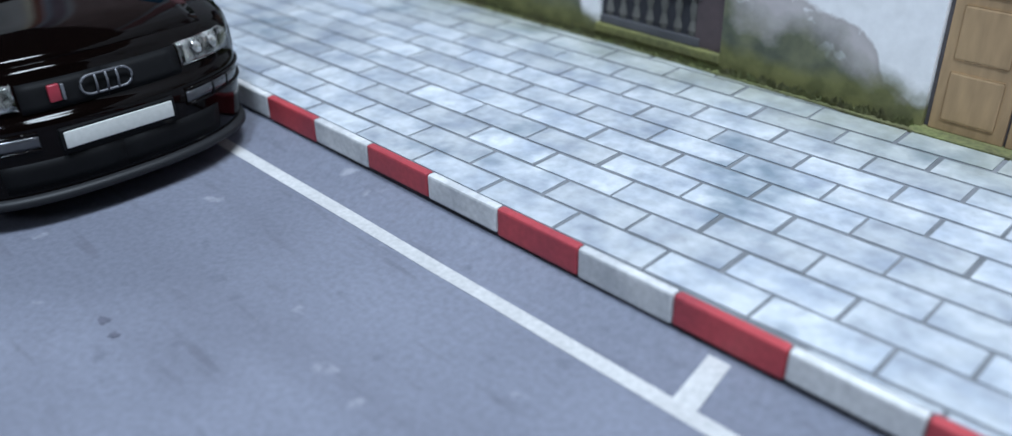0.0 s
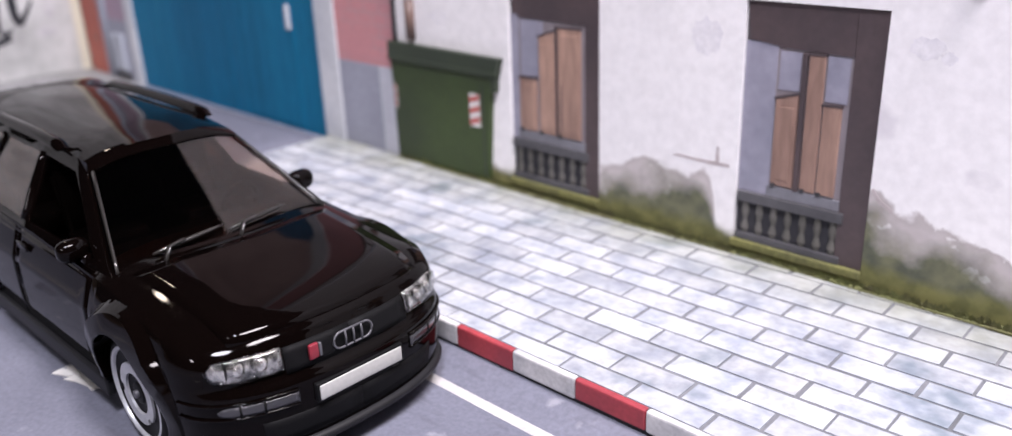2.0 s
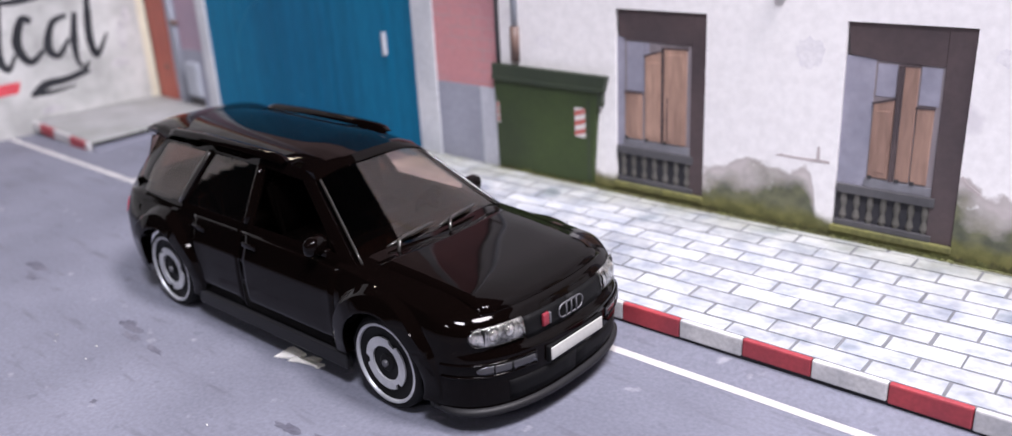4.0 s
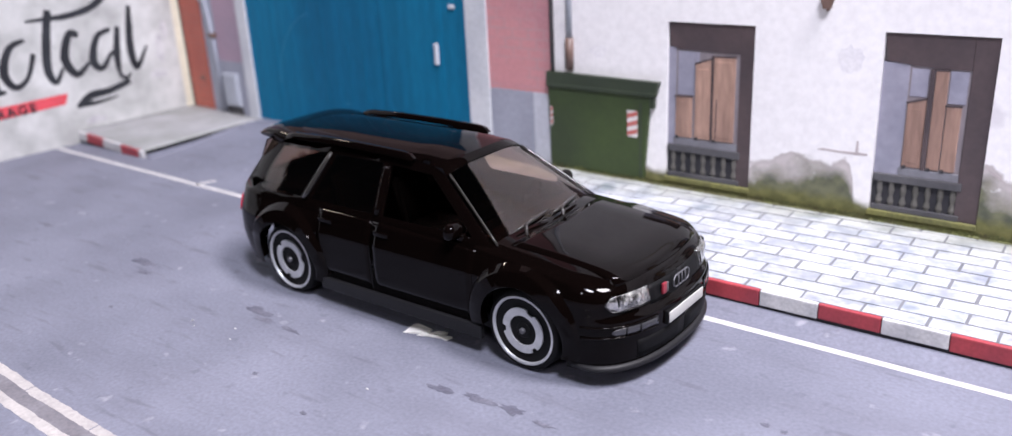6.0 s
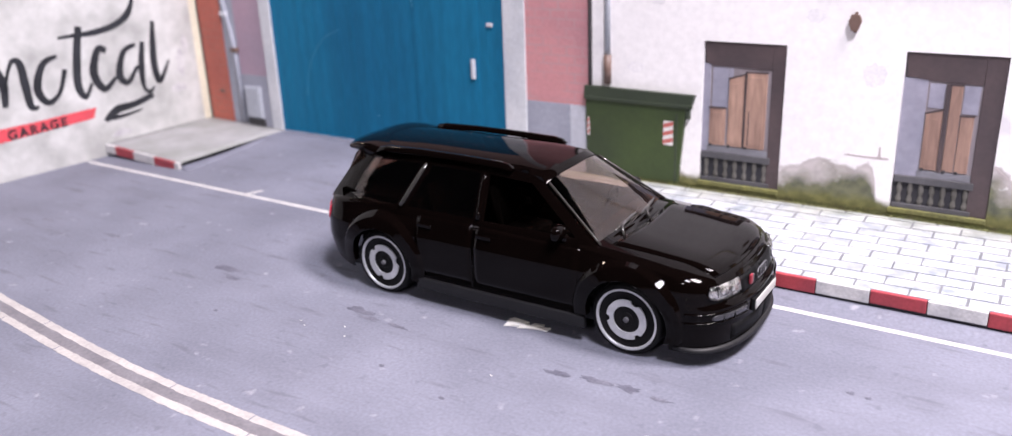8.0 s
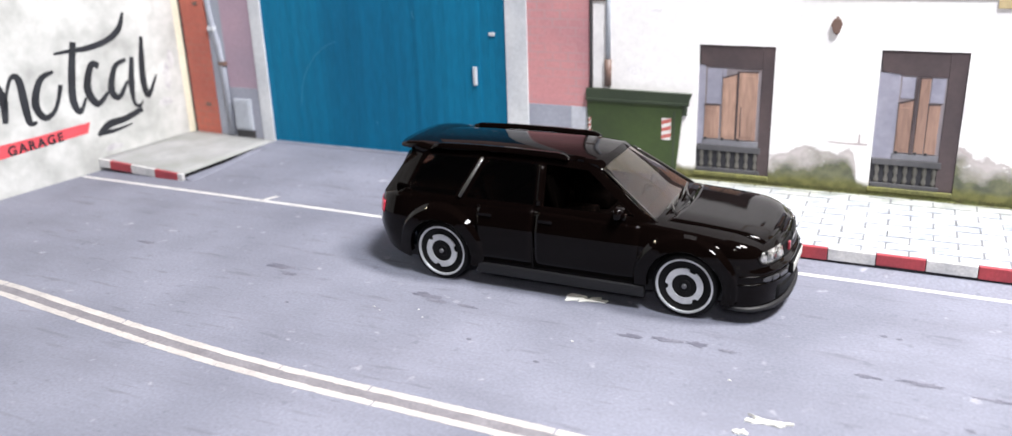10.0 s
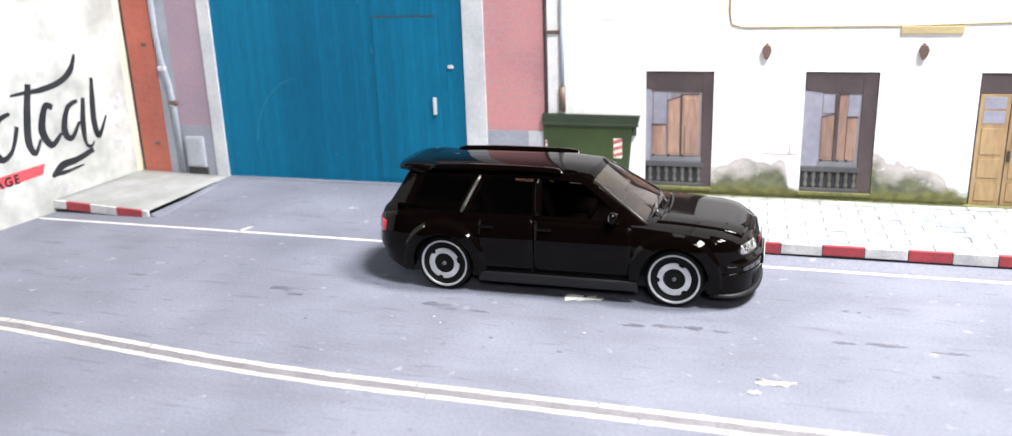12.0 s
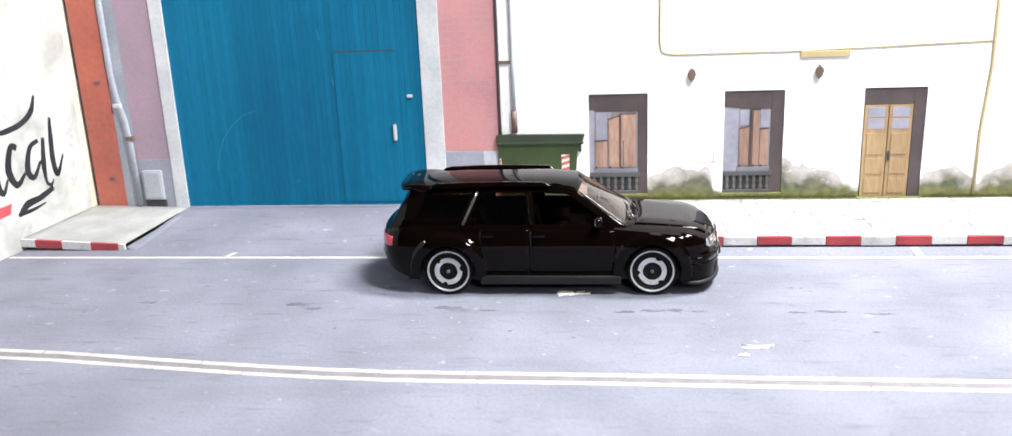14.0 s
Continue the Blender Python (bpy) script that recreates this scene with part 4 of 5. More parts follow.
def stroke(points, widths, mat, lift=0.06):
    """A flat brush stroke on the left wall along (y, z) points."""
    pts = [Vector((0, y, z)) for y, z in points]
    fine = []
    for i in range(len(pts) - 1):
        p0, p1, p2, p3 = pts[max(i - 1, 0)], pts[i], pts[i + 1], pts[min(i + 2, len(pts) - 1)]
        for k in range(6):
            t = k / 6
            fine.append((0.5 * ((2 * p1) + (p2 - p0) * t + (2 * p0 - 5 * p1 + 4 * p2 - p3) * t * t + (3 * p1 - p0 - 3 * p2 + p3) * t ** 3), i + t))
    fine.append((pts[-1], len(pts) - 1.0))
    rows = []
    for i, (p, u) in enumerate(fine):
        way = (fine[min(i + 1, len(fine) - 1)][0] - fine[max(i - 1, 0)][0]).normalized()
        side = Vector((0, -way.z, way.y)) * (float(np.interp(u, range(len(widths)), widths)) / 2)
        rows.append([p + side + Vector((lift, 0, 0)), p - side + Vector((lift, 0, 0))])
    return thicken(part("brush_stroke", add_grid(bmesh.new(), rows), mat, wall_left, facing=(1, 0, 0)), 0.03)


part("card_edge", box(-0.2, 0.03, -2.4, 0.95, -1.8, 119.8), CREAM, wall_left, "cream cut edge of the card wall")
# the shadow line in the wall corner, drawn as a solid dark strip
slab("corner_shade", -131.15, -130.55, -1, 118, GAP_SHADE, wall_back, 0.40, label="dark strip painted as shade beside the red column")
for seed, cy, cz, ry, rz in ((41, -7.0, 19.5, 1.3, 3.2), (42, -5.2, 24.0, 0.9, 2.4), (43, -8.6, 13.0, 2.2, 1.0), (44, -26.0, 5.0, 2.6, 0.9)):
    r = random.Random(seed)
    ring = [(cy + ry * (1 + r.uniform(-0.35, 0.35)) * math.cos(2 * math.pi * k / 20), cz + rz * (1 + r.uniform(-0.35, 0.35)) * math.sin(2 * math.pi * k / 20)) for k in range(20)]
    part("smudge", add_prism(bmesh.new(), ring, "x", -0.1, 0.02), SMUDGE, wall_left, "grey smudge on the plaster")

# slanting waves, ovals and bars of black paint, a mark with no letters
stroke([(-55.0, 27.5), (-53.0, 26.0), (-51.6, 21.5), (-52.2, 16.5)], (0.8, 1.6, 2.0, 1.2), INK)
stroke([(-51.8, 19.5), (-49.2, 25.8), (-47.2, 25.6), (-46.9, 20.5), (-46.6, 15.6), (-44.8, 15.2)], (0.5, 0.9, 1.7, 2.0, 1.6, 0.6), INK)
stroke([(-38.6, 25.9), (-42.2, 24.5), (-44.4, 19.3), (-42.7, 15.8), (-39.6, 17.4), (-37.3, 22.6)], (0.8, 1.5, 2.0, 1.5, 1.0, 1.2), INK, 0.075)
stroke([(-32.2, 31.8), (-33.9, 25.0), (-34.9, 18.4), (-33.6, 15.3), (-31.4, 18.4)], (1.6, 2.0, 2.0, 1.3, 0.6), INK)
stroke([(-37.6, 29.8), (-33.0, 29.9), (-28.8, 29.9), (-23.3, 30.9), (-19.4, 33.2), (-17.4, 37.0)], (0.5, 1.0, 1.4, 1.5, 1.7, 0.7), INK, 0.075)
stroke([(-26.6, 25.2), (-28.6, 25.8), (-30.6, 20.4), (-28.6, 16.3), (-25.2, 18.6)], (1.5, 1.6, 2.2, 1.7, 0.8), INK)
stroke([(-18.8, 25.6), (-22.2, 24.3), (-24.2, 19.0), (-22.3, 16.8), (-19.2, 20.4)], (1.0, 1.4, 2.0, 1.4, 0.8), INK, 0.075)
stroke([(-16.9, 26.0), (-18.2, 19.6), (-18.4, 15.2)], (1.2, 1.9, 1.0), INK)
stroke([(-13.2, 30.6), (-14.0, 25.6), (-14.6, 19.6), (-13.7, 15.6), (-10.4, 20.4)], (0.9, 1.7, 1.9, 1.5, 0.5), INK)
stroke([(-18.6, 16.6), (-18.0, 14.0), (-16.6, 13.6), (-15.6, 14.6)], (1.0, 0.9, 0.8, 0.4), INK, 0.075)
stroke([(-30.0, 8.6), (-26.6, 10.7), (-21.6, 11.2), (-16.2, 12.6)], (1.0, 2.0, 1.6, 1.4), INK)
stroke([(-29.2, 9.2), (-25.4, 8.9), (-20.0, 9.5)], (1.6, 0.9, 0.4), INK, 0.075)
part("painted_bar", add_prism(bmesh.new(), [(-60.5, 8.6), (-32.6, 9.9), (-31.6, 12.4), (-45, 12.0), (-60.8, 11.9)], "x", -0.1, 0.05), RED_INK, wall_left, "red painted bar behind dark lettering")
words = bpy.data.curves.new("garage_lettering", "FONT")
words.body, words.size, words.extrude, words.align_x = "GARAGE", 3.0 * MM, 0.03 * MM, "CENTER"
words.space_character, words.offset = 1.28, 0.09 * MM
words.materials.append(INK)
lettering = new("garage_lettering", words)
lettering.parent = wall_left
lettering.matrix_local = Matrix.Translation((0.1 * MM, -46.2 * MM, 9.35 * MM)) @ Euler((radians(90), radians(-1.5), radians(90))).to_matrix().to_4x4()


# ---- the toy car: black estate, nose towards +x ----
AXLE_F, AXLE_R, HUB_Z, ARCH = 20.5, -20.5, 5.1, 5.9


def front_x(z):
    return float(np.interp(z, [1.2, 2.6, 4.2, 7.4, 8.3, 8.55, 8.8, 10.8, 11.4, 11.9], [34.0, 34.15, 34.4, 34.55, 34.4, 34.0, 33.8, 33.4, 32.9, 32.0]))


def rear_x(z):
    return float(np.interp(z, [2.5, 4.0, 5.6, 8.4, 8.7, 12.0, 14.2], [-32.6, -33.9, -35.0, -36.1, -35.7, -35.4, -34.4]))


def half_width(z):
    return float(np.interp(z, [2, 4, 6, 8, 10.5, 10.9, 13.9, 14.2], [12.5, 12.75, 12.95, 13.0, 12.95, 12.82, 11.8, 11.6]))


def blister(x, z):
    """How far the wings swell out over the wheels."""
    near = max(0.0, 1 - (min(abs(x - AXLE_F), abs(x - AXLE_R)) / 8.3) ** 3)
    return 0.35 * near * float(np.interp(z, [3, 9.5, 11.4, 12.2, 12.8, 13.3], [1, 1, 0.95, 0.8, 0.3, 0]))


def belt_z(x):
    return float(np.interp(x, [-35, -30, 0, 13.5, 22, 29, 33.6], [13.2, 13.9, 13.9, 13.5, 12.8, 12.0, 11.3]))


def shell_point(s, z):
    """Round the car at height z: s from 0 (nose) over 1 to 2 (front corner to rear corner) to 3 (tail), on the +y side."""
    w = half_width(z)
    if s < 1:
        a, n = s * math.pi / 2, 2.4
        x = 27 + (front_x(z) - 27) * math.cos(a) ** (2 / n)
        return (x, (w + blister(x, z)) * math.sin(a) ** (2 / n), z)
    if s <= 2:
        return (27 - 54 * (s - 1), w + blister(27 - 54 * (s - 1), z), z)
    a, n = (s - 2) * math.pi / 2, 2.7
    x = -27 + (rear_x(z) + 27) * math.sin(a) ** (2 / n)
    return (x, (w + blister(x, z)) * math.cos(a) ** (2 / n), z)


def side_width(x, z):
    """Half the body's width at x, round the corners too."""
    w = half_width(z) + blister(x, z)
    if x > 27:
        return w * max(0.0, 1 - min(1.0, (x - 27) / (front_x(z) - 27)) ** 2.4) ** (1 / 2.4)
    if x < -27:
        return w * max(0.0, 1 - min(1.0, (x + 27) / (rear_x(z) + 27)) ** 2.7) ** (1 / 2.7)
    return w


def low_z(x):
    for axle in (AXLE_F, AXLE_R):
        if abs(x - axle) < ARCH:
            return HUB_Z + math.sqrt(ARCH ** 2 - (x - axle) ** 2)
    return 2.2 if x > AXLE_F else 3.3 + 0.30 * max(0.0, -28.0 - x) if x < AXLE_R else 3.6


def columns():
    """Values of s round one side, dense at the wheel arches."""
    xs = [27.0]
    for axle in (AXLE_F, AXLE_R):
        xs += [axle + ARCH + 0.02] + [axle + ARCH * math.cos(math.pi * k / 20) * 0.9999 for k in range(21)] + [axle - ARCH - 0.02]
    xs += [14.2, 13.4, 12.7, 12, 11, 10, 8, 6, 4, 2, 0, -2, -4, -6, -8, -10, -11, -12, -12.7, -13.4, -14.2, -27.0]
    mid = [1 + (27 - x) / 54 for x in sorted(set(xs), reverse=True)]
    return [k / 14 for k in range(14)] + mid + [2 + k / 10 for k in range(1, 11)]


car = thing("toy_car", "glossy black toy estate car parked beside the kerb", "car")


def car_part(name, bm, mat, label="", smooth=True, parent=None, facing=None):
    return part(name, bm, mat, parent or car, label, smooth, facing=facing)


def shell():
    bm = bmesh.new()
    levels = [0, 0.08, 0.2, 0.34, 0.48, 0.58, 0.64, 0.665, 0.69, 0.72, 0.78, 0.84, 0.90, 0.95, 1.0]
    for side in (1, -1):
        rows = []
        for s in columns():
            x = shell_point(s, 8)[0]
            lo, hi = low_z(x), belt_z(x)
            row = []
            for f in levels:
                px, py, pz = shell_point(s, lo + (hi - lo) * f)
                row.append((px, side * py, pz))
            rows.append(row)
        add_grid(bm, rows)
    # bonnet and wing tops: ribs from side to side
    ribs = []
    for s in [k / 14 for k in range(0, 15)] + [1 + (27 - x) / 54 for x in (26, 24, 22, 20, 18, 16, 14.5, 13)]:
        x0, y0, z0 = shell_point(s, belt_z(shell_point(s, 8)[0]))
        ribs.append([(x0, y0 * u, z0 + 1.22 * (y0 / 12) * (1 - abs(u) ** 4.5)) for u in np.linspace(-1, 1, 25)])
    add_grid(bm, ribs)
    # tail deck below the rear screen
    ribs = []
    for s in (2 - 3.5 / 54, 2 - 1 / 54, *[2 + k / 10 for k in range(0, 11)]):
        x0, y0, z0 = shell_point(s, belt_z(shell_point(s, 8)[0]))
        ribs.append([(x0, y0 * u, z0 + 0.2 * (y0 / 12) * (1 - u * u)) for u in np.linspace(-1, 1, 9)])
    add_grid(bm, ribs)
    bmesh.ops.remove_doubles(bm, verts=bm.verts, dist=0.02)
    return bm


body = car_part("body", shell(), PAINT, "glossy black painted body shell")

# cabin: columns down each side, at belt, window foot, window head and gutter
CABIN = [(15.25, 5.25), (13.0, 2.8), (-2.6, -3.4), (-4.2, -4.9), (-16.6, -13.4), (-18.6, -15.2), (-28.2, -24.8), (-32.6, -28.3)]
HEIGHTS = [13.3, 14.5, 20.3, 21.3]


def cabin_point(col, z, side=-1):
    f = (z - 13.9) / 7.0
    x = col[0] + (col[1] - col[0]) * min(f, 1.04)
    drop = 0.5 * max(0, (x - 0) / 5) * max(0, f) + 0.35 * max(0, (-18 - x) / 10) * max(0, f)
    y = 11.75 - 3.75 * f - 0.35 * max(0, f) ** 3
    narrow = 0.5 * max(0, (x - 5) / 9) ** 2 + 1.5 * max(0, (-22 - x) / 9) ** 2
    return (x, side * (y - narrow), z - drop)


def cabin():
    bm = bmesh.new()
    for side in (1, -1):
        add_grid(bm, [[cabin_point(c, z, side) for z in HEIGHTS] for c in CABIN], skip={(1, 1), (3, 1), (5, 1)})
    # roof
    us = np.linspace(-1, 1, 13)
    stations = []
    for i in range(len(CABIN) - 1):
        for k in range(3):
            stations.append([CABIN[i][j] + (CABIN[i + 1][j] - CABIN[i][j]) * k / 3 for j in (0, 1)])
    stations.append(CABIN[-1])
    rows = []
    for n, c in enumerate(stations):
        e = cabin_point(c, HEIGHTS[-1], 1)
        push = 0.95 * max(0, 1 - n / 5) if n < 5 else -0.8 * max(0, (n - len(stations) + 4) / 3)
        rows.append([(e[0] + push * (1 - u * u), e[1] * u, e[2] + 1.15 * (1 - abs(u) ** 3.0)) for u in us])
    add_grid(bm, rows)
    # windscreen header and tail panel
    head = []
    for f in (0.0, 0.09):
        head.append([screen_point(u, 1 - f) for u in us])
    add_grid(bm, head)
    tail = []
    for f in (0, 0.15, 0.85, 1):
        e = cabin_point(CABIN[-1], 13.6 + (21.3 - 13.6) * f, 1)
        tail.append([(e[0] - 0.8 * (1 - u * u), e[1] * u, e[2] + 1.15 * f * (1 - abs(u) ** 3.0)) for u in us])
    add_grid(bm, tail, skip={(1, j) for j in range(2, 10)})
    bmesh.ops.remove_doubles(bm, verts=bm.verts, dist=0.03)
    return bm


def screen_point(u, f):
    """On the windscreen: u across from -1 to 1, f from foot (0) to head (1)."""
    foot, headp = cabin_point(CABIN[0], 13.5, 1), cabin_point(CABIN[0], 21.3, 1)
    p = [foot[k] + (headp[k] - foot[k]) * f for k in range(3)]
    bow = (1.25 + (0.95 - 1.25) * f) * (1 - u * u)
    rise = (0.75 + (1.15 - 0.75) * f) * (1 - abs(u) ** 3.0)
    return (p[0] + bow, p[1] * u, p[2] + rise)


cab = car_part("cabin", cabin(), PAINT, "glossy black roof and pillars")
cab.data.set_sharp_from_angle(angle=radians(24))
thicken(cab, 0.45)
bev = cab.modifiers.new("soft_edges", "BEVEL")
bev.width, bev.segments, bev.limit_method, bev.angle_limit = 0.16 * MM, 2, "ANGLE", radians(28)

us = np.linspace(-1.012, 1.012, 17)
screen = thicken(car_part("windscreen", add_grid(bmesh.new(), [[Vector(screen_point(u, f)) + Vector((-0.12, 0, -0.12)) for u in us] for f in np.linspace(-0.12, 0.92, 8)]), CAR_GLASS, "brown tinted windscreen", facing=(1, 0, 1)), 0.25)
screens = [screen]
for side in (-1, 1):
    for i, name in ((3, "rear_window"), (5, "quarter_window")):
        rows = []
        for g in np.linspace(0, 1, 12):
            c = [CABIN[i][j] + (CABIN[i + 1][j] - CABIN[i][j]) * (g * 1.04 - 0.02) for j in (0, 1)]
            rows.append([Vector(cabin_point(c, z, side)) + Vector((0, -side * 0.10, 0)) for z in np.linspace(14.2, 20.55, 9)])
        screens.append(thicken(car_part(name, add_grid(bmesh.new(), rows), CAR_GLASS, "brown tinted side window", smooth=False), 0.22))

# glossy seal round the windscreen
for side in (-1, 1):
    edge = [Vector(screen_point(side * 0.955, f)) + Vector((0.03, 0, 0.03)) for f in np.linspace(0.03, 0.9, 9)]
    car_part("screen_seal", add_tube(bmesh.new(), [tuple(p) for p in edge], 0.16, 8), WIPER, "glossy black windscreen seal", parent=screen)

# rounded tubes added on the posts between the side windows, to catch streaks of light
for side in (-1, 1):
    for a, b, r in ((2, 3, 0.42), (4, 5, 0.5)):
        c = [(CABIN[a][j] + CABIN[b][j]) / 2 for j in (0, 1)]
        post = [cabin_point(c, z, side) for z in np.linspace(14.4, 20.4, 7)]
        bar = car_part("post_glint_tube", add_tube(bmesh.new(), [(p[0], p[1] - side * 0.12, p[2]) for p in post], r, 10), PAINT, "glossy black tube added on the window post for glints")
        if a == 4:
            # chamfered strip added down the front edge of the post, angled for a glint
            out, along = Vector((0.30, side * 0.887, 0.352)), (Vector(post[-1]) - Vector(post[0])).normalized()
            across = out.cross(along).normalized()
            rows = []
            for p in post:
                c = Vector(p) + out * 0.42
                rows.append([c + across * w - out * 0.05 * (w / 0.26) ** 2 for w in (-0.26, -0.13, 0.0, 0.13, 0.26)])
            thicken(car_part("post_glint_strip", add_grid(bmesh.new(), rows), WIPER, "glossy black strip added to catch a glint", parent=bar, facing=tuple(out)), 0.2)

# wipers and cowl
for y0, y1 in ((-7.5, -0.8), (-0.4, 6.2)):
    path = []
    for k in range(8):
        y = y0 + (y1 - y0) * k / 7
        x, _, z = screen_point(y / 11.2, 0.06 + 0.05 * (k / 7))
        path.append((x + 0.25, y, z + 0.28))
    blade = car_part("wiper", add_tube(bmesh.new(), path, [0.12, 0.2, 0.24, 0.24, 0.24, 0.22, 0.18, 0.1], 8), WIPER, "glossy black wiper lying on the windscreen")
    foot = screen_point((y0 + 0.4) / 11.2, 0.0)
    arm = [(foot[0] + 0.7, y0 + 0.5, foot[2] + 0.25), (path[1][0] + 0.35, y0 + 1.4, path[1][2] + 0.3), (path[3][0] + 0.2, path[3][1], path[3][2] + 0.3)]
    car_part("wiper_arm", add_tube(bmesh.new(), arm, 0.22, 8, 0.6), WIPER, parent=blade)
cowl = [(screen_point(u, 0.0)[0] + 0.5, screen_point(u, 0)[1], screen_point(u, 0.0)[2] + 0.02) for u in np.linspace(-0.84, 0.84, 13)]
car_part("cowl", add_tube(bmesh.new(), cowl, 0.35, 8, 0.5), TRIM)

# bonnet panel, a hair proud of the wings
def bonnet():
    rows = []
    for f in np.linspace(0, 1, 16):
        row = []
        for u in np.linspace(-1, 1, 17):
            y = 9.9 * u * (1 - 0.05 * f)
            back = screen_point(y / 11.2, 0)[0] + 0.9
            a = abs(y) / 12.4
            nose = 27 + 5.35 * (1 - a ** 2.4) ** (1 / 2.4)
            x = back + (nose - back) * f
            zb = belt_z(x)
            yo = half_width(zb) if x < 27 else half_width(zb) * max(0.05, 1 - max(0, (x - 27) / (front_x(zb) - 27)) ** 2.4) ** (1 / 2.4)
            z = zb + 1.22 * (yo / 12) * (1 - min(1, abs(y) / yo) ** 4.5) + 0.07
            row.append((x, y, z + 0.05 * math.exp(-((abs(y) - 6.4) / 0.9) ** 2) * (1 - f) ** 0.5))
        rows.append(row)
    return add_grid(bmesh.new(), rows)


thicken(car_part("bonnet", bonnet(), PAINT, "glossy black bonnet", facing=(0, 0, 1)), 0.2)

# doors, a hair proud, with seams between them
def door_panel(x0, x1, side, low=4.5):
    rows = []
    for x in np.linspace(x0, x1, 15):
        row = []
        for z in (low, 6, 7.5, 9, 9.8, 10.3, 10.45, 10.7, 10.9, 11.3, 11.8, 12.4, 13.0, belt_z(x) - 0.25):
            row.append((x, side * (half_width(z) + blister(x, z) + 0.012), z))
        rows.append(row)
    return add_grid(bmesh.new(), rows)


for side in (-1, 1):
    for x0, x1, hx in ((-3.85, 13.4, -1.9), (-13.9, -4.15, -12.4)):
        d = thicken(car_part("door", door_panel(x0, x1, side), PAINT, "glossy black door"), 0.05, 0)
        w = side * (half_width(12.3) + 0.12)
        h = car_part("door_handle", box(hx - 1.3, hx + 1.3, min(w, w + side * 0.26), max(w, w + side * 0.26), 12.05, 12.7, 0.12), PAINT, "moulded door handle", parent=d)
    # sill
    w = side * 12.35
    car_part("sill", box(-14.0, 14.4, min(w, w + side * 0.85), max(w, w + side * 0.85), 2.35, 4.15, 0.22), BASE_GREY, "dark grey plastic sill")
    # wheel arch flares
    for axle in (AXLE_F, AXLE_R):
        rows = []
        a0, a1 = (-0.30, math.pi + 0.12) if axle < 0 else (-0.42, math.pi + 0.10)
        for k in range(49):
            a = a0 + (a1 - a0) * k / 48
            ca, sa = math.cos(a), math.sin(a)
            ring = []
            g = min(1.0, 0.35 + 0.9 * max(0.0, sa)) * max(0.0, min(1.0, 1 - (abs(axle + 7.6 * ca) - 27) / 3.0))
            for r, out in ((5.72, -0.9), (5.72, 0.78 * g), (5.80, 0.88 * g), (6.1, 0.92 * g), (7.45, 0.86 * g), (7.62, 0.74 * g), (8.75, -0.75)):
                x = axle + r * ca
                z = min(max(HUB_Z + r * sa, 2.4 + 0.12 * r), belt_z(x) + 0.22)
                ring.append((x, side * (side_width(x, max(z, 4)) + out), z))
            rows.append(ring)
        car_part("wheel_arch", add_grid(bmesh.new(), rows), PAINT, "flared black wheel arch").data.set_sharp_from_angle(angle=radians(22))
    # mirrors
    bm = bmesh.new()
    bmesh.ops.create_uvsphere(bm, u_segments=20, v_segments=12, radius=1.0)
    for v in bm.verts:
        c = v.co.copy()
        v.co = (9.7 + (1.15 if c.x > 0 else 0.35) * math.copysign(abs(c.x) ** 0.8, c.x), side * (11.9 + 1.45 * math.copysign(abs(c.y) ** 0.7, c.y)), 14.95 + 1.08 * math.copysign(abs(c.z) ** 0.7, c.z))
    m = car_part("mirror", bm, PAINT, "glossy black door mirror")
    car_part("mirror_foot", box(9.4, 11.0, min(side * 10.6, side * 11.6), max(side * 10.6, side * 11.6), 13.4, 14.5, 0.25), PAINT, parent=m)
    car_part("mirror_glass", box(9.26, 9.40, min(side * 11.0, side * 12.5), max(side * 11.0, side * 12.5), 14.35, 15.45, 0.06), CHROME, parent=m)
    # roof rail
    rows = []
    for x, low, high in ((0.4, 21.3, 21.5), (-0.3, 21.3, 22.05), (-1.5, 21.4, 22.25), (-8, 21.6, 22.4), (-16, 21.6, 22.4), (-22.4, 21.4, 22.2), (-23.7, 21.2, 21.9), (-24.3, 21.1, 21.3)):
        c = side * 7.55
        rows.append([(x, c - 0.62, low), (x, c - 0.52, high - 0.15), (x, c - 0.2, high), (x, c + 0.2, high), (x, c + 0.52, high - 0.15), (x, c + 0.62, low), (x, c - 0.62, low)])
    car_part("roof_rail", add_grid(bmesh.new(), rows), PAINT, "black roof rail")
    # tail lamp wraps the rear corner
    rows = [[Vector((p[0], side * p[1], p[2])) * 1.0 + Vector((-0.05, side * 0.06, 0)) for p in (shell_point(s, z) for z in (10.2, 10.7, 11.2, 11.7, 12.1))] for s in (2.33, 2.38, 2.44, 2.5, 2.6, 2.75)]
    thicken(car_part("tail_lamp", add_grid(bmesh.new(), rows), TAIL_RED, "red tail lamp"), 0.15, 0)
    # indicator on the wing
    car_part("side_repeater", box(15.4, 16.4, min(side * 12.75, side * 13.05), max(side * 12.75, side * 13.05), 9.9, 10.4, 0.1), FOG)


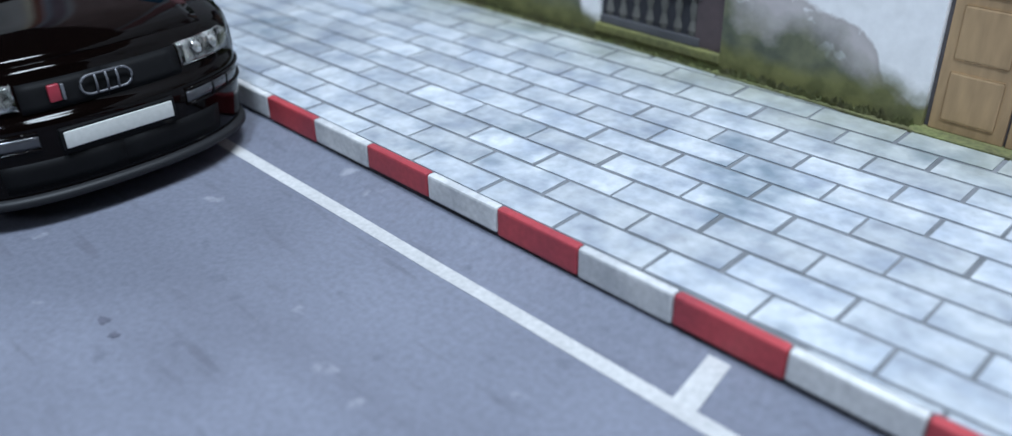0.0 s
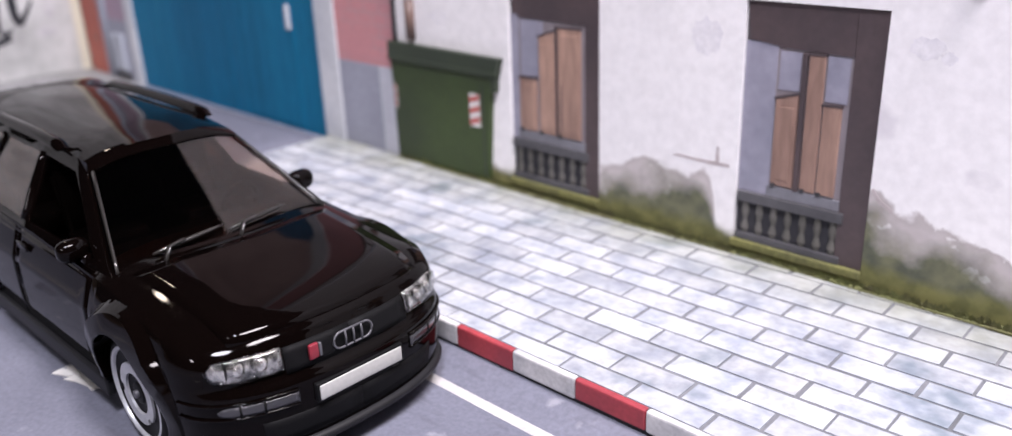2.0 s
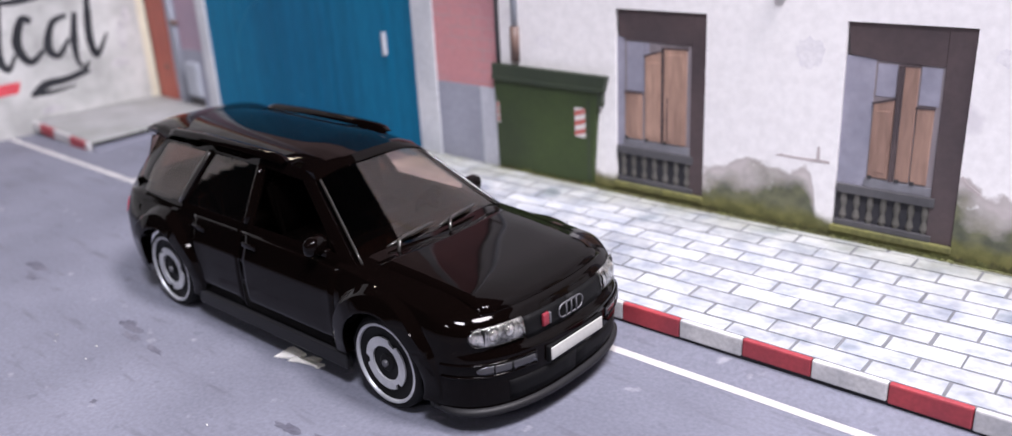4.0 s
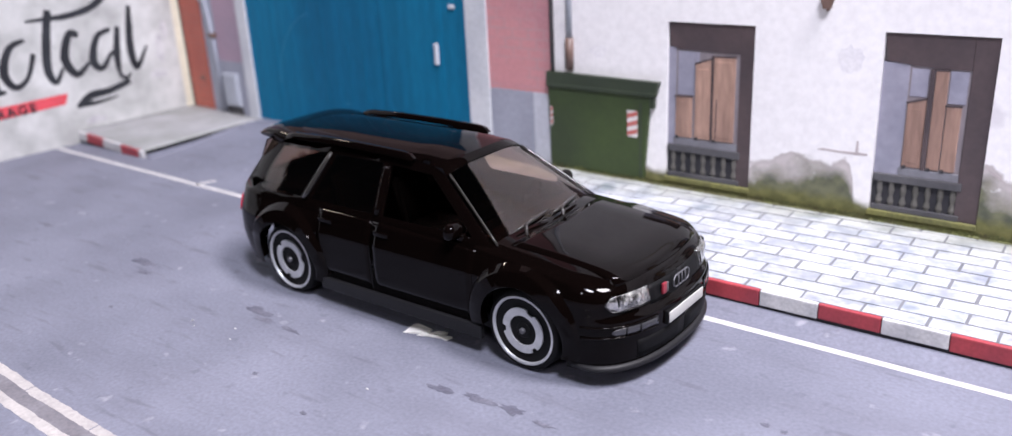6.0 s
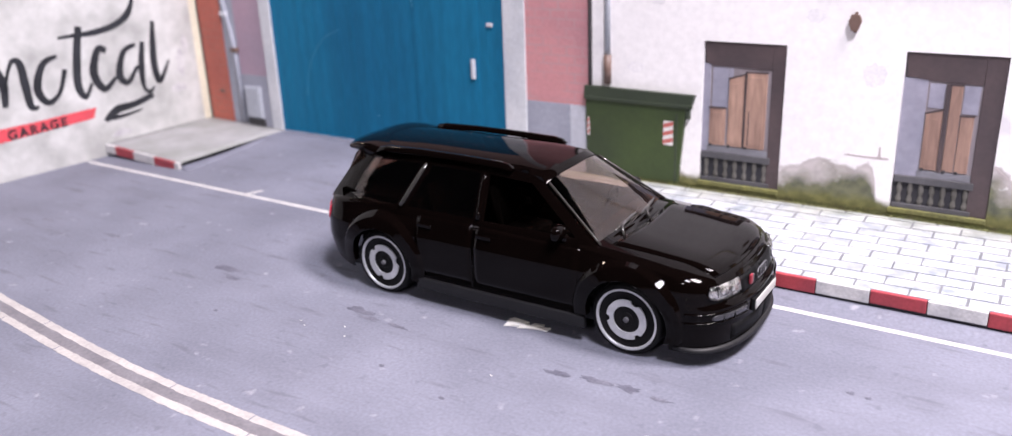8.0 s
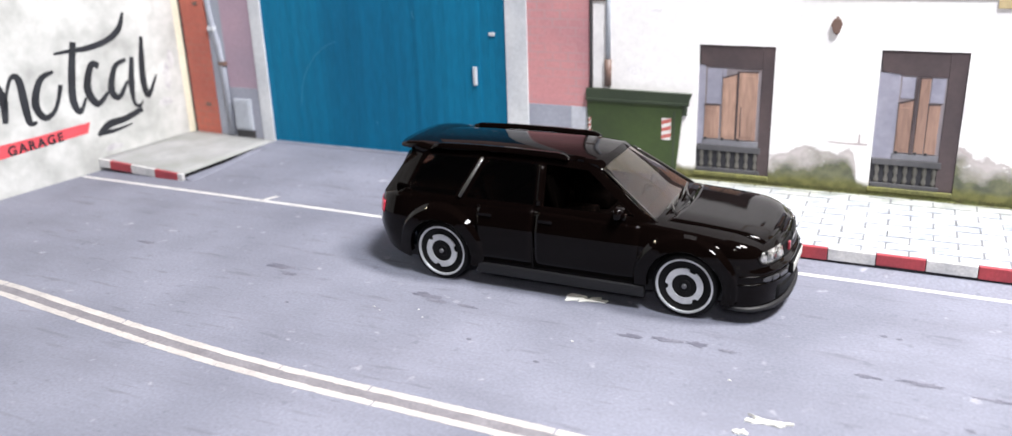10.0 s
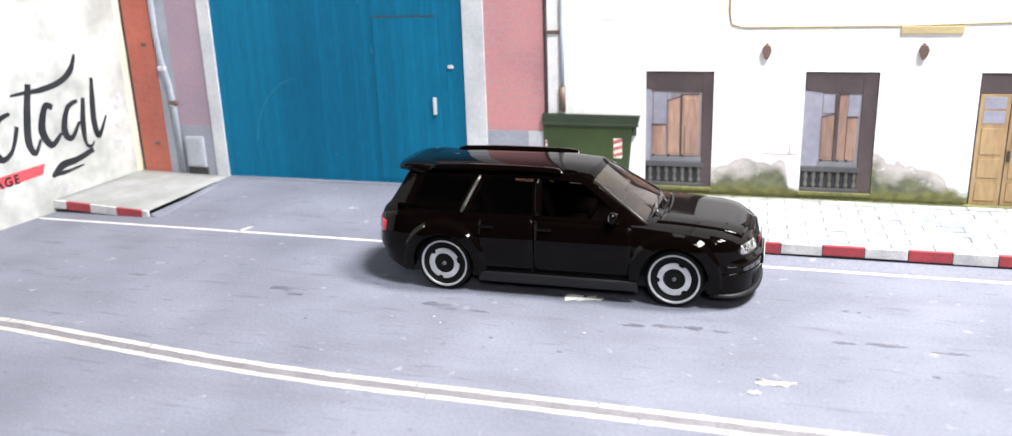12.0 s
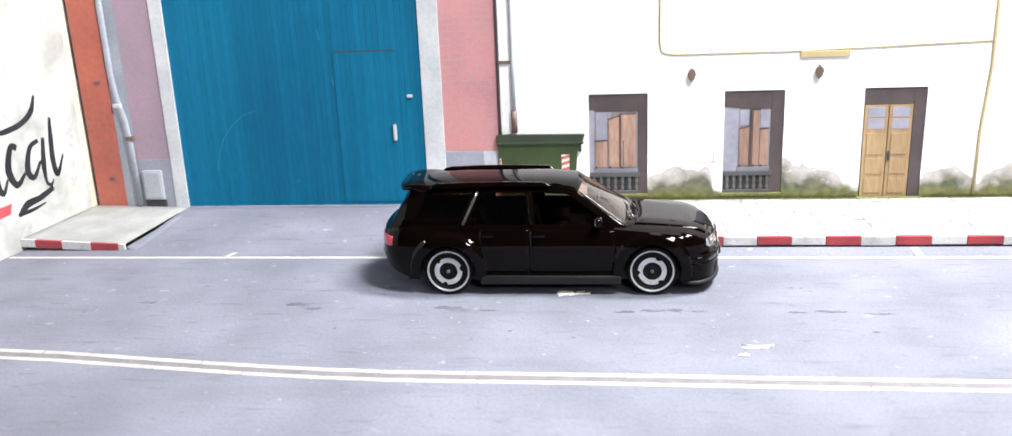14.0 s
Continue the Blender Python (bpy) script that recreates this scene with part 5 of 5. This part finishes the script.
# head lamps, fog strips, grille, plate and badges
def nose_patch(s0, s1, z0, z1, out, side, ns=8, nz=6, round_from=None):
    """A patch that follows the nose; past round_from its outer end is rounded off."""
    rows = []
    for s in np.linspace(s0, s1, ns):
        row = []
        tall = 1.0 if round_from is None or s <= round_from else max(0.25, math.sqrt(1 - min(1.0, (s - round_from) / (s1 - round_from)) ** 2))
        mid = z0 + (z1 - z0) * 0.55
        for z in np.linspace(mid + (z0 - mid) * tall, mid + (z1 - mid) * tall, nz):
            x, y, _ = shell_point(s, z)
            away = Vector((x - 26, y * 0.9, 0)).normalized() * out
            row.append((x + away.x, side * (y + away.y), z))
        rows.append(row)
    return add_grid(bmesh.new(), rows)


for side in (-1, 1):
    lamp = thicken(car_part("head_lamp", nose_patch(0.27, 0.64, 9.45, 11.1, 0.08, side, 16, 6, 0.54), SILVER_GLINTS, "silver head lamp under clear glass"), 0.12, 0)
    for s in (0.36, 0.47):
        x, y, z = shell_point(s, 10.25)
        bm = bmesh.new()
        bmesh.ops.create_uvsphere(bm, u_segments=12, v_segments=8, radius=0.62)
        for v in bm.verts:
            v.co = Vector((v.co.x * 0.35 + x + 0.12, v.co.y + side * y, v.co.z + z))
        car_part("reflector", bm, SILVER_GLINTS, parent=lamp)
    for s in (0.545,):
        x, y, z = shell_point(s, 10.25)
        car_part("divider", box(x - 0.1, x + 0.22, side * y - 0.09, side * y + 0.09, 9.5, 11.05), TRIM, parent=lamp)
    thicken(car_part("lamp_glass", nose_patch(0.265, 0.65, 9.38, 11.18, 0.30, side, 16, 6, 0.55), LENS_GLASS, "clear lamp glass", parent=lamp), 0.12)
    fog = thicken(car_part("fog_strip", nose_patch(0.24, 0.64, 6.6, 7.5, 0.08, side, 16, 4, 0.57), FOG, "smoked fog lamp and indicator strip"), 0.1, 0)
    for s in (0.40, 0.52):
        x, y, z = shell_point(s, 7.05)
        car_part("divider", box(x - 0.1, x + 0.18, side * y - 0.1, side * y + 0.1, 6.5, 7.6), TRIM, parent=fog)
    for z in (6.45, 7.7):
        car_part("bumper_trim", add_tube(bmesh.new(), [(p[0] + 0.08, side * (p[1] + 0.05), z) for p in (shell_point(s, z) for s in np.linspace(0.24, 0.92, 12))], 0.12, 6), PAINT)

grille = thicken(car_part("grille", nose_patch(0.0, 0.26, 8.9, 11.0, 0.06, 1, 6, 5), TRIM, "black grille"), 0.1, 0)
thicken(car_part("grille", nose_patch(0.0, 0.26, 8.9, 11.0, 0.06, -1, 6, 5), TRIM, "black grille"), 0.1, 0)

def stadium(y0, y1, z, r, x, tube):
    pts = [(x, y1 + r * math.sin(a), z + r * math.cos(a)) for a in np.linspace(0, math.pi, 10)] + [(x, y0 - r * math.sin(a), z - r * math.cos(a)) for a in np.linspace(0, math.pi, 10)]
    return add_tube(bmesh.new(), pts + [pts[0]], tube, 6)


car_part("emblem", stadium(-1.2, 1.2, 10.1, 0.72, 34.0, 0.10), EMBLEM, "plain silver emblem outline")
for y in (-0.8, 0.0, 0.8):
    car_part("emblem_bar", add_tube(bmesh.new(), [(34.05, y, 9.4), (34.06, y + 0.05, 10.1), (34.05, y, 10.8)], 0.09, 6), EMBLEM)
badge = car_part("badge", box(33.6, 33.95, -4.15, -3.3, 9.45, 10.75, 0.12), BADGE_RED, "small red and silver badge")
car_part("badge_edge", box(33.65, 33.96, -3.25, -3.0, 9.45, 10.65, 0.08), EMBLEM, parent=badge)
plate_holder = car_part("plate_holder", box(33.9, 34.68, -4.4, 4.4, 5.95, 7.65, 0.12), TRIM, "black plate holder")
number_plate = part("number_plate", box(-0.1, 0.1, -4.15, 4.15, -0.635, 0.635, 0.06), PLATE, plate_holder, "blank white plate", True, at=(34.7, 0, 6.785))
cam.data.dof.use_dof, cam.data.dof.focus_object, cam.data.dof.aperture_fstop = True, number_plate, 29.0
# lower intake and front lip
thicken(car_part("intake", nose_patch(0, 0.42, 3.3, 5.5, 0.03, 1, 8, 4), TRIM, "dark lower intake"), 0.04, 0)
thicken(car_part("intake", nose_patch(0, 0.42, 3.3, 5.5, 0.03, -1, 8, 4), TRIM, "dark lower intake"), 0.04, 0)


def lip():
    bm = bmesh.new()
    rows = []
    for side, ss in ((-1, np.linspace(1.0, 0.0, 16)), (1, np.linspace(0.0, 1.0, 16)[1:])):
        for s in ss:
            x, y, _ = shell_point(s, 3)
            n = Vector((max(x - 26.5, 0.001), y * 0.55, 0)).normalized()
            ring, slim = [], 1.0 - 0.85 * max(0.0, (s - 0.72) / 0.28) ** 2
            for out, z in ((-1.5, 2.95), (0.0, 2.9), (0.36, 2.75), (0.46, 2.5), (0.42, 2.2), (0.0, 2.0), (-1.5, 2.0)):
                ring.append((x + n.x * out * (slim if out > 0 else 1), side * (y + n.y * out * (slim if out > 0 else 1)), 2.9 - (2.9 - z) * (0.5 + 0.5 * slim)))
            rows.append(ring)
    add_grid(bm, rows)
    return bm


thicken(car_part("front_lip", lip(), BASE_GREY, "dark grey plastic front lip"), 0.2)


# rear spoiler over the tailgate
def spoiler():
    bm = bmesh.new()
    rows = []
    for u in np.linspace(-1, 1, 17):
        y, d = 7.7 * u, 0.5 * abs(u) ** 4
        rows.append([(-23.6 + d, y, 21.9 - d), (-26.5, y, 22.2 - d), (-29.2, y, 22.1 - d), (-31.0 + 1.6 * d, y, 21.75 - 0.8 * d), (-30.8 + 1.6 * d, y, 21.4 - 0.8 * d), (-28.6, y, 21.3 - d), (-26.2, y, 20.7 - d)])
    add_grid(bm, rows)
    for ring in (rows[0], rows[-1]):
        bm.faces.new([bm.verts.new(p) for p in ring])
    bmesh.ops.remove_doubles(bm, verts=bm.verts, dist=0.005)
    return bm


car_part("spoiler", spoiler(), PAINT, "black roof spoiler over the tailgate")
screens.append(thicken(car_part("rear_screen", add_grid(bmesh.new(), [[(cabin_point(CABIN[-1], z, 1)[0] + 0.15 - 0.8 * (1 - u * u), 8.2 * u, z) for u in np.linspace(-1, 1, 7)] for z in (14.6, 17, 20.6)]), CAR_GLASS, "tinted rear screen"), 0.2))
for pane in screens:
    pane.visible_shadow = False
    pane.modifiers[0].use_rim = False

# underside, wheel wells and cabin inside
car_part("chassis", box(-29.5, 29.5, -10.4, 10.4, 2.4, 4.6, 0.3), BASE_GREY, "dark plastic base", smooth=False)
car_part("well_liner", box(-26.8, -14.2, -10.4, 10.4, 4.2, 11.2, 0.2), TRIM, smooth=False)
car_part("well_liner", box(14.2, 26.8, -10.4, 10.4, 4.2, 11.2, 0.2), TRIM, smooth=False)
car_part("cabin_floor", box(-30, 15.5, -11.2, 11.2, 9.4, 10.2), SEAT, "dark plastic interior", smooth=False)
car_part("luggage_cover", box(-30, -14.8, -10.6, 10.6, 10.2, 15.2, 0.3), SEAT, "dark plastic luggage cover")
car_part("dashboard", box(9.6, 13.4, -9.6, 9.6, 10.2, 14.1, 0.5), SEAT)
for y in (-5.2, 5.2):
    seat = car_part("seat", box(-2.0, 3.6, y - 3.2, y + 3.2, 10.2, 12.6, 0.6), SEAT, "moulded plastic seat")
    bm = bmesh.new()
    add_prism(bm, [(-2.6, 11.0), (-0.8, 11.0), (-2.6, 18.4), (-4.0, 18.4)], "y", y - 3.0, y + 3.0)
    bmesh.ops.bevel(bm, geom=bm.edges[:], offset=0.4, segments=2, affect="EDGES")
    car_part("backrest", bm, SEAT, parent=seat)
    car_part("headrest", box(-4.3, -3.0, y - 1.5, y + 1.5, 18.5, 19.9, 0.35), SEAT, parent=seat)
bench = car_part("rear_bench", box(-13.0, -7.8, -9, 9, 10.2, 12.6, 0.6), SEAT, "moulded rear bench")
bm = bmesh.new()
add_prism(bm, [(-13.4, 11.0), (-11.8, 11.0), (-13.4, 17.4), (-14.8, 17.4)], "y", -9, 9)
bmesh.ops.bevel(bm, geom=bm.edges[:], offset=0.4, segments=2, affect="EDGES")
car_part("bench_back", bm, SEAT, parent=bench)
ring = [(9.4 + 0.5 * math.sin(a), 5.0 + 1.9 * math.cos(a), 14.6 + 1.8 * math.sin(a)) for a in np.linspace(0, 2 * math.pi, 25)]
wheel_in = car_part("steering_wheel", add_tube(bmesh.new(), ring, 0.25, 6), SEAT)
car_part("spoke", box(9.2, 9.6, 3.2, 6.8, 14.4, 14.8), SEAT, parent=wheel_in)
car_part("column", add_tube(bmesh.new(), [(9.4, 5, 14.6), (11.5, 5, 13.4)], 0.35, 8), SEAT, parent=wheel_in)


# wheels: plastic tyre, a thin printed ring, a notched silver disc and a hub
def road_wheel(axle, side):
    y = side * 13.05
    tyre = bmesh.new()
    prof = [(3.9, -3.9), (4.75, -3.7), (5.02, -3.2), (5.1, -1.9), (5.02, -0.55), (4.85, -0.18), (4.55, -0.02), (4.30, 0.0), (4.2, -0.25), (0.02, -0.35)]
    add_lathe(tyre, [(r, side * d) for r, d in prof], 48, (axle, y, HUB_Z))
    w = car_part("wheel", tyre, TYRE, "black plastic wheel with silver printed rings")
    bm = bmesh.new()
    add_lathe(bm, [(r, side * d) for r, d in ((3.98, -0.34), (4.02, -0.02), (4.07, 0.02), (4.29, 0.02), (4.34, 0.0), (4.36, -0.1))], 48, (axle, y, HUB_Z))
    car_part("rim_ring", bm, CHROME, "thin silver ring", parent=w)
    # notched disc
    bm = bmesh.new()
    n = 90
    inner, outer = [], []
    turn = 0.5 if axle > 0 else -0.4
    for k in range(n):
        a = 2 * math.pi * k / n
        notch = any(abs(math.atan2(math.sin(a - b), math.cos(a - b))) < 0.15 for b in (turn + 2.75, turn + 4.85, turn + 6.9))
        inner.append((1.88, a))
        outer.append((2.84 if not notch else 2.42, a))
    def at(r, a, d):
        return (axle + r * math.cos(a), y + side * d, HUB_Z + r * math.sin(a))
    loops = [[bm.verts.new(at(r, a, d)) for r, a in src] for src, d in ((inner, -0.34), (inner, -0.08), (outer, -0.08), (outer, -0.34))]
    for A, B in zip(loops, loops[1:]):
        for k in range(n):
            bm.faces.new((A[k], A[(k + 1) % n], B[(k + 1) % n], B[k]))
    car_part("rim_disc", bm, CHROME, "notched silver disc", smooth=False, parent=w)
    bm = bmesh.new()
    rings = add_lathe(bm, [(1.0, side * -0.36), (0.95, side * -0.24), (0.8, side * -0.2)], 24, (axle, y, HUB_Z))
    bm.faces.new(rings[-1])
    hub = car_part("hub", bm, TYRE, "black plastic hub", parent=w)
    bm = bmesh.new()
    rings = add_lathe(bm, [(0.36, side * -0.2), (0.36, side * 0.08), (0.26, side * 0.14)], 16, (axle, y, HUB_Z))
    bm.faces.new(rings[-1])
    car_part("axle_end", bm, EMBLEM, "bare metal axle end", parent=w)


for axle in (AXLE_F, AXLE_R):
    for side in (-1, 1):
        road_wheel(axle, side)

# ---- pieces of walls, kerbs and pavements ----
# kerb blocks, red and white in turn, 7.5 mm long
for k in range(-5, 10):
    for colour, mat, off in (("red", KERB_RED, 0.0), ("white", KERB_WHITE, 7.5)):
        x = 45.2 + 15.0 * k + off
        if x < PAVE_LEFT - 8 or x > 176:
            continue
        w0 = max(x, PAVE_LEFT)
        if x + 7.45 - w0 < 0.5:
            continue
        part("kerb_block", box(w0, x + 7.42, KERB_Y, KERB_Y + 0.75, 1.3 + 0.12 * math.sin(x), PAVE_Z, 0.2), mat, kerb, f"{colour} painted kerb block")
for x0, x1, mat, tag in ((-134.2, -130.4, KERB_WHITE, "white"), (-130.3, -123.4, KERB_RED, "red"), (-123.3, -115.8, KERB_WHITE, "white"), (-115.7, -108.6, KERB_RED, "red"), (-108.5, -106.9, KERB_WHITE, "white")):
    bm = bmesh.new()
    a, b = left_top(x0, 16.4) + 0.02, left_top(x1, 16.4) + 0.02
    add_prism(bm, [(x0, a - 2.5 + 0.5), (x1, max(0.1, b - 1.9)), (x1, b), (x0, a)], "y", 16.2, 17.0)
    part("kerb_block", bm, mat, pavement_left, f"{tag} painted kerb block")

# paving stones in running bond; the courses run a little askew to the kerb and are cut at its edge and at the wall
STONE_L, ROW_H, SKEW = 7.36, 3.07, 0.027


def clip(ring, y_cut, keep_above):
    out = []
    for p, q in zip(ring, ring[1:] + ring[:1]):
        inside_p, inside_q = (p[1] >= y_cut) == keep_above, (q[1] >= y_cut) == keep_above
        if inside_p:
            out.append(p)
        if inside_p != inside_q:
            f = (y_cut - p[1]) / (q[1] - p[1])
            out.append((p[0] + (q[0] - p[0]) * f, y_cut))
    return out


hl, hw = STONE_L / 2 - 0.17, ROW_H / 2 - 0.16
stone = piece_mesh("paving_stone", box(-hl, hl, -hw, hw, -0.2, 0.0), STONE)
rng = random.Random(9)
for row in range(-4, 13):
    x = 35.3 - STONE_L * 10 + (STONE_L / 2 if row % 2 == 0 else 0.0)
    while x < 172:
        y = 17.7 + ROW_H * (row - 0.5) + SKEW * (x - 42)
        at, turn = (x + rng.uniform(-0.08, 0.08), y + rng.uniform(-0.05, 0.05), PAVE_Z + rng.uniform(-0.05, 0.0)), SKEW + rng.uniform(-0.008, 0.008)
        x += STONE_L
        at = (at[0] - SKEW * (y - 17), at[1], at[2])
        ring = [(at[0] + i * math.cos(turn) - j * math.sin(turn), at[1] + i * math.sin(turn) + j * math.cos(turn)) for i, j in ((-hl, -hw), (hl, -hw), (hl, hw), (-hl, hw))]
        low, high = min(p[1] for p in ring), max(p[1] for p in ring)
        left = min(p[0] for p in ring)
        if high < KERB_Y + 1.0 or low > 46.9 or max(p[0] for p in ring) < PAVE_LEFT + 0.4:
            continue
        if low >= KERB_Y + 0.8 and high <= 47.3 and left >= PAVE_LEFT:
            place_piece("paving_stone", stone, at, pavement, turn)
            continue
        ring = clip(clip(ring, KERB_Y + 0.8, True), 47.3, False)
        ring = [(max(px, PAVE_LEFT + 0.02), py) for px, py in ring]
        if len(ring) > 2:
            part("paving_stone", add_prism(bmesh.new(), ring, "z", at[2] - 0.2, at[2]), STONE, pavement)

# boards of the garage door
board_w = 1.55
board = piece_mesh("board", box(-board_w / 2 + 0.022, board_w / 2 - 0.022, -0.12, 0.2, 0.0, DOOR_TOP - 2.5, 0.0), BLUE_DOOR)
short = piece_mesh("board_short", box(-board_w / 2 + 0.022, board_w / 2 - 0.022, -0.10, 0.1, 3.6, 43.8, 0.0), BLUE_DOOR)
for k in range(44):
    x = -104.2 + board_w * (k + 0.5)
    if x < -36.5:
        place_piece("board", board, (x, Y + 0.1 + 0.05 * math.sin(k * 2.3), 2.4), door_1)
        if -58.8 < x < -43.2:
            place_piece("board", short, (x, Y - 0.08, 0), wicket)
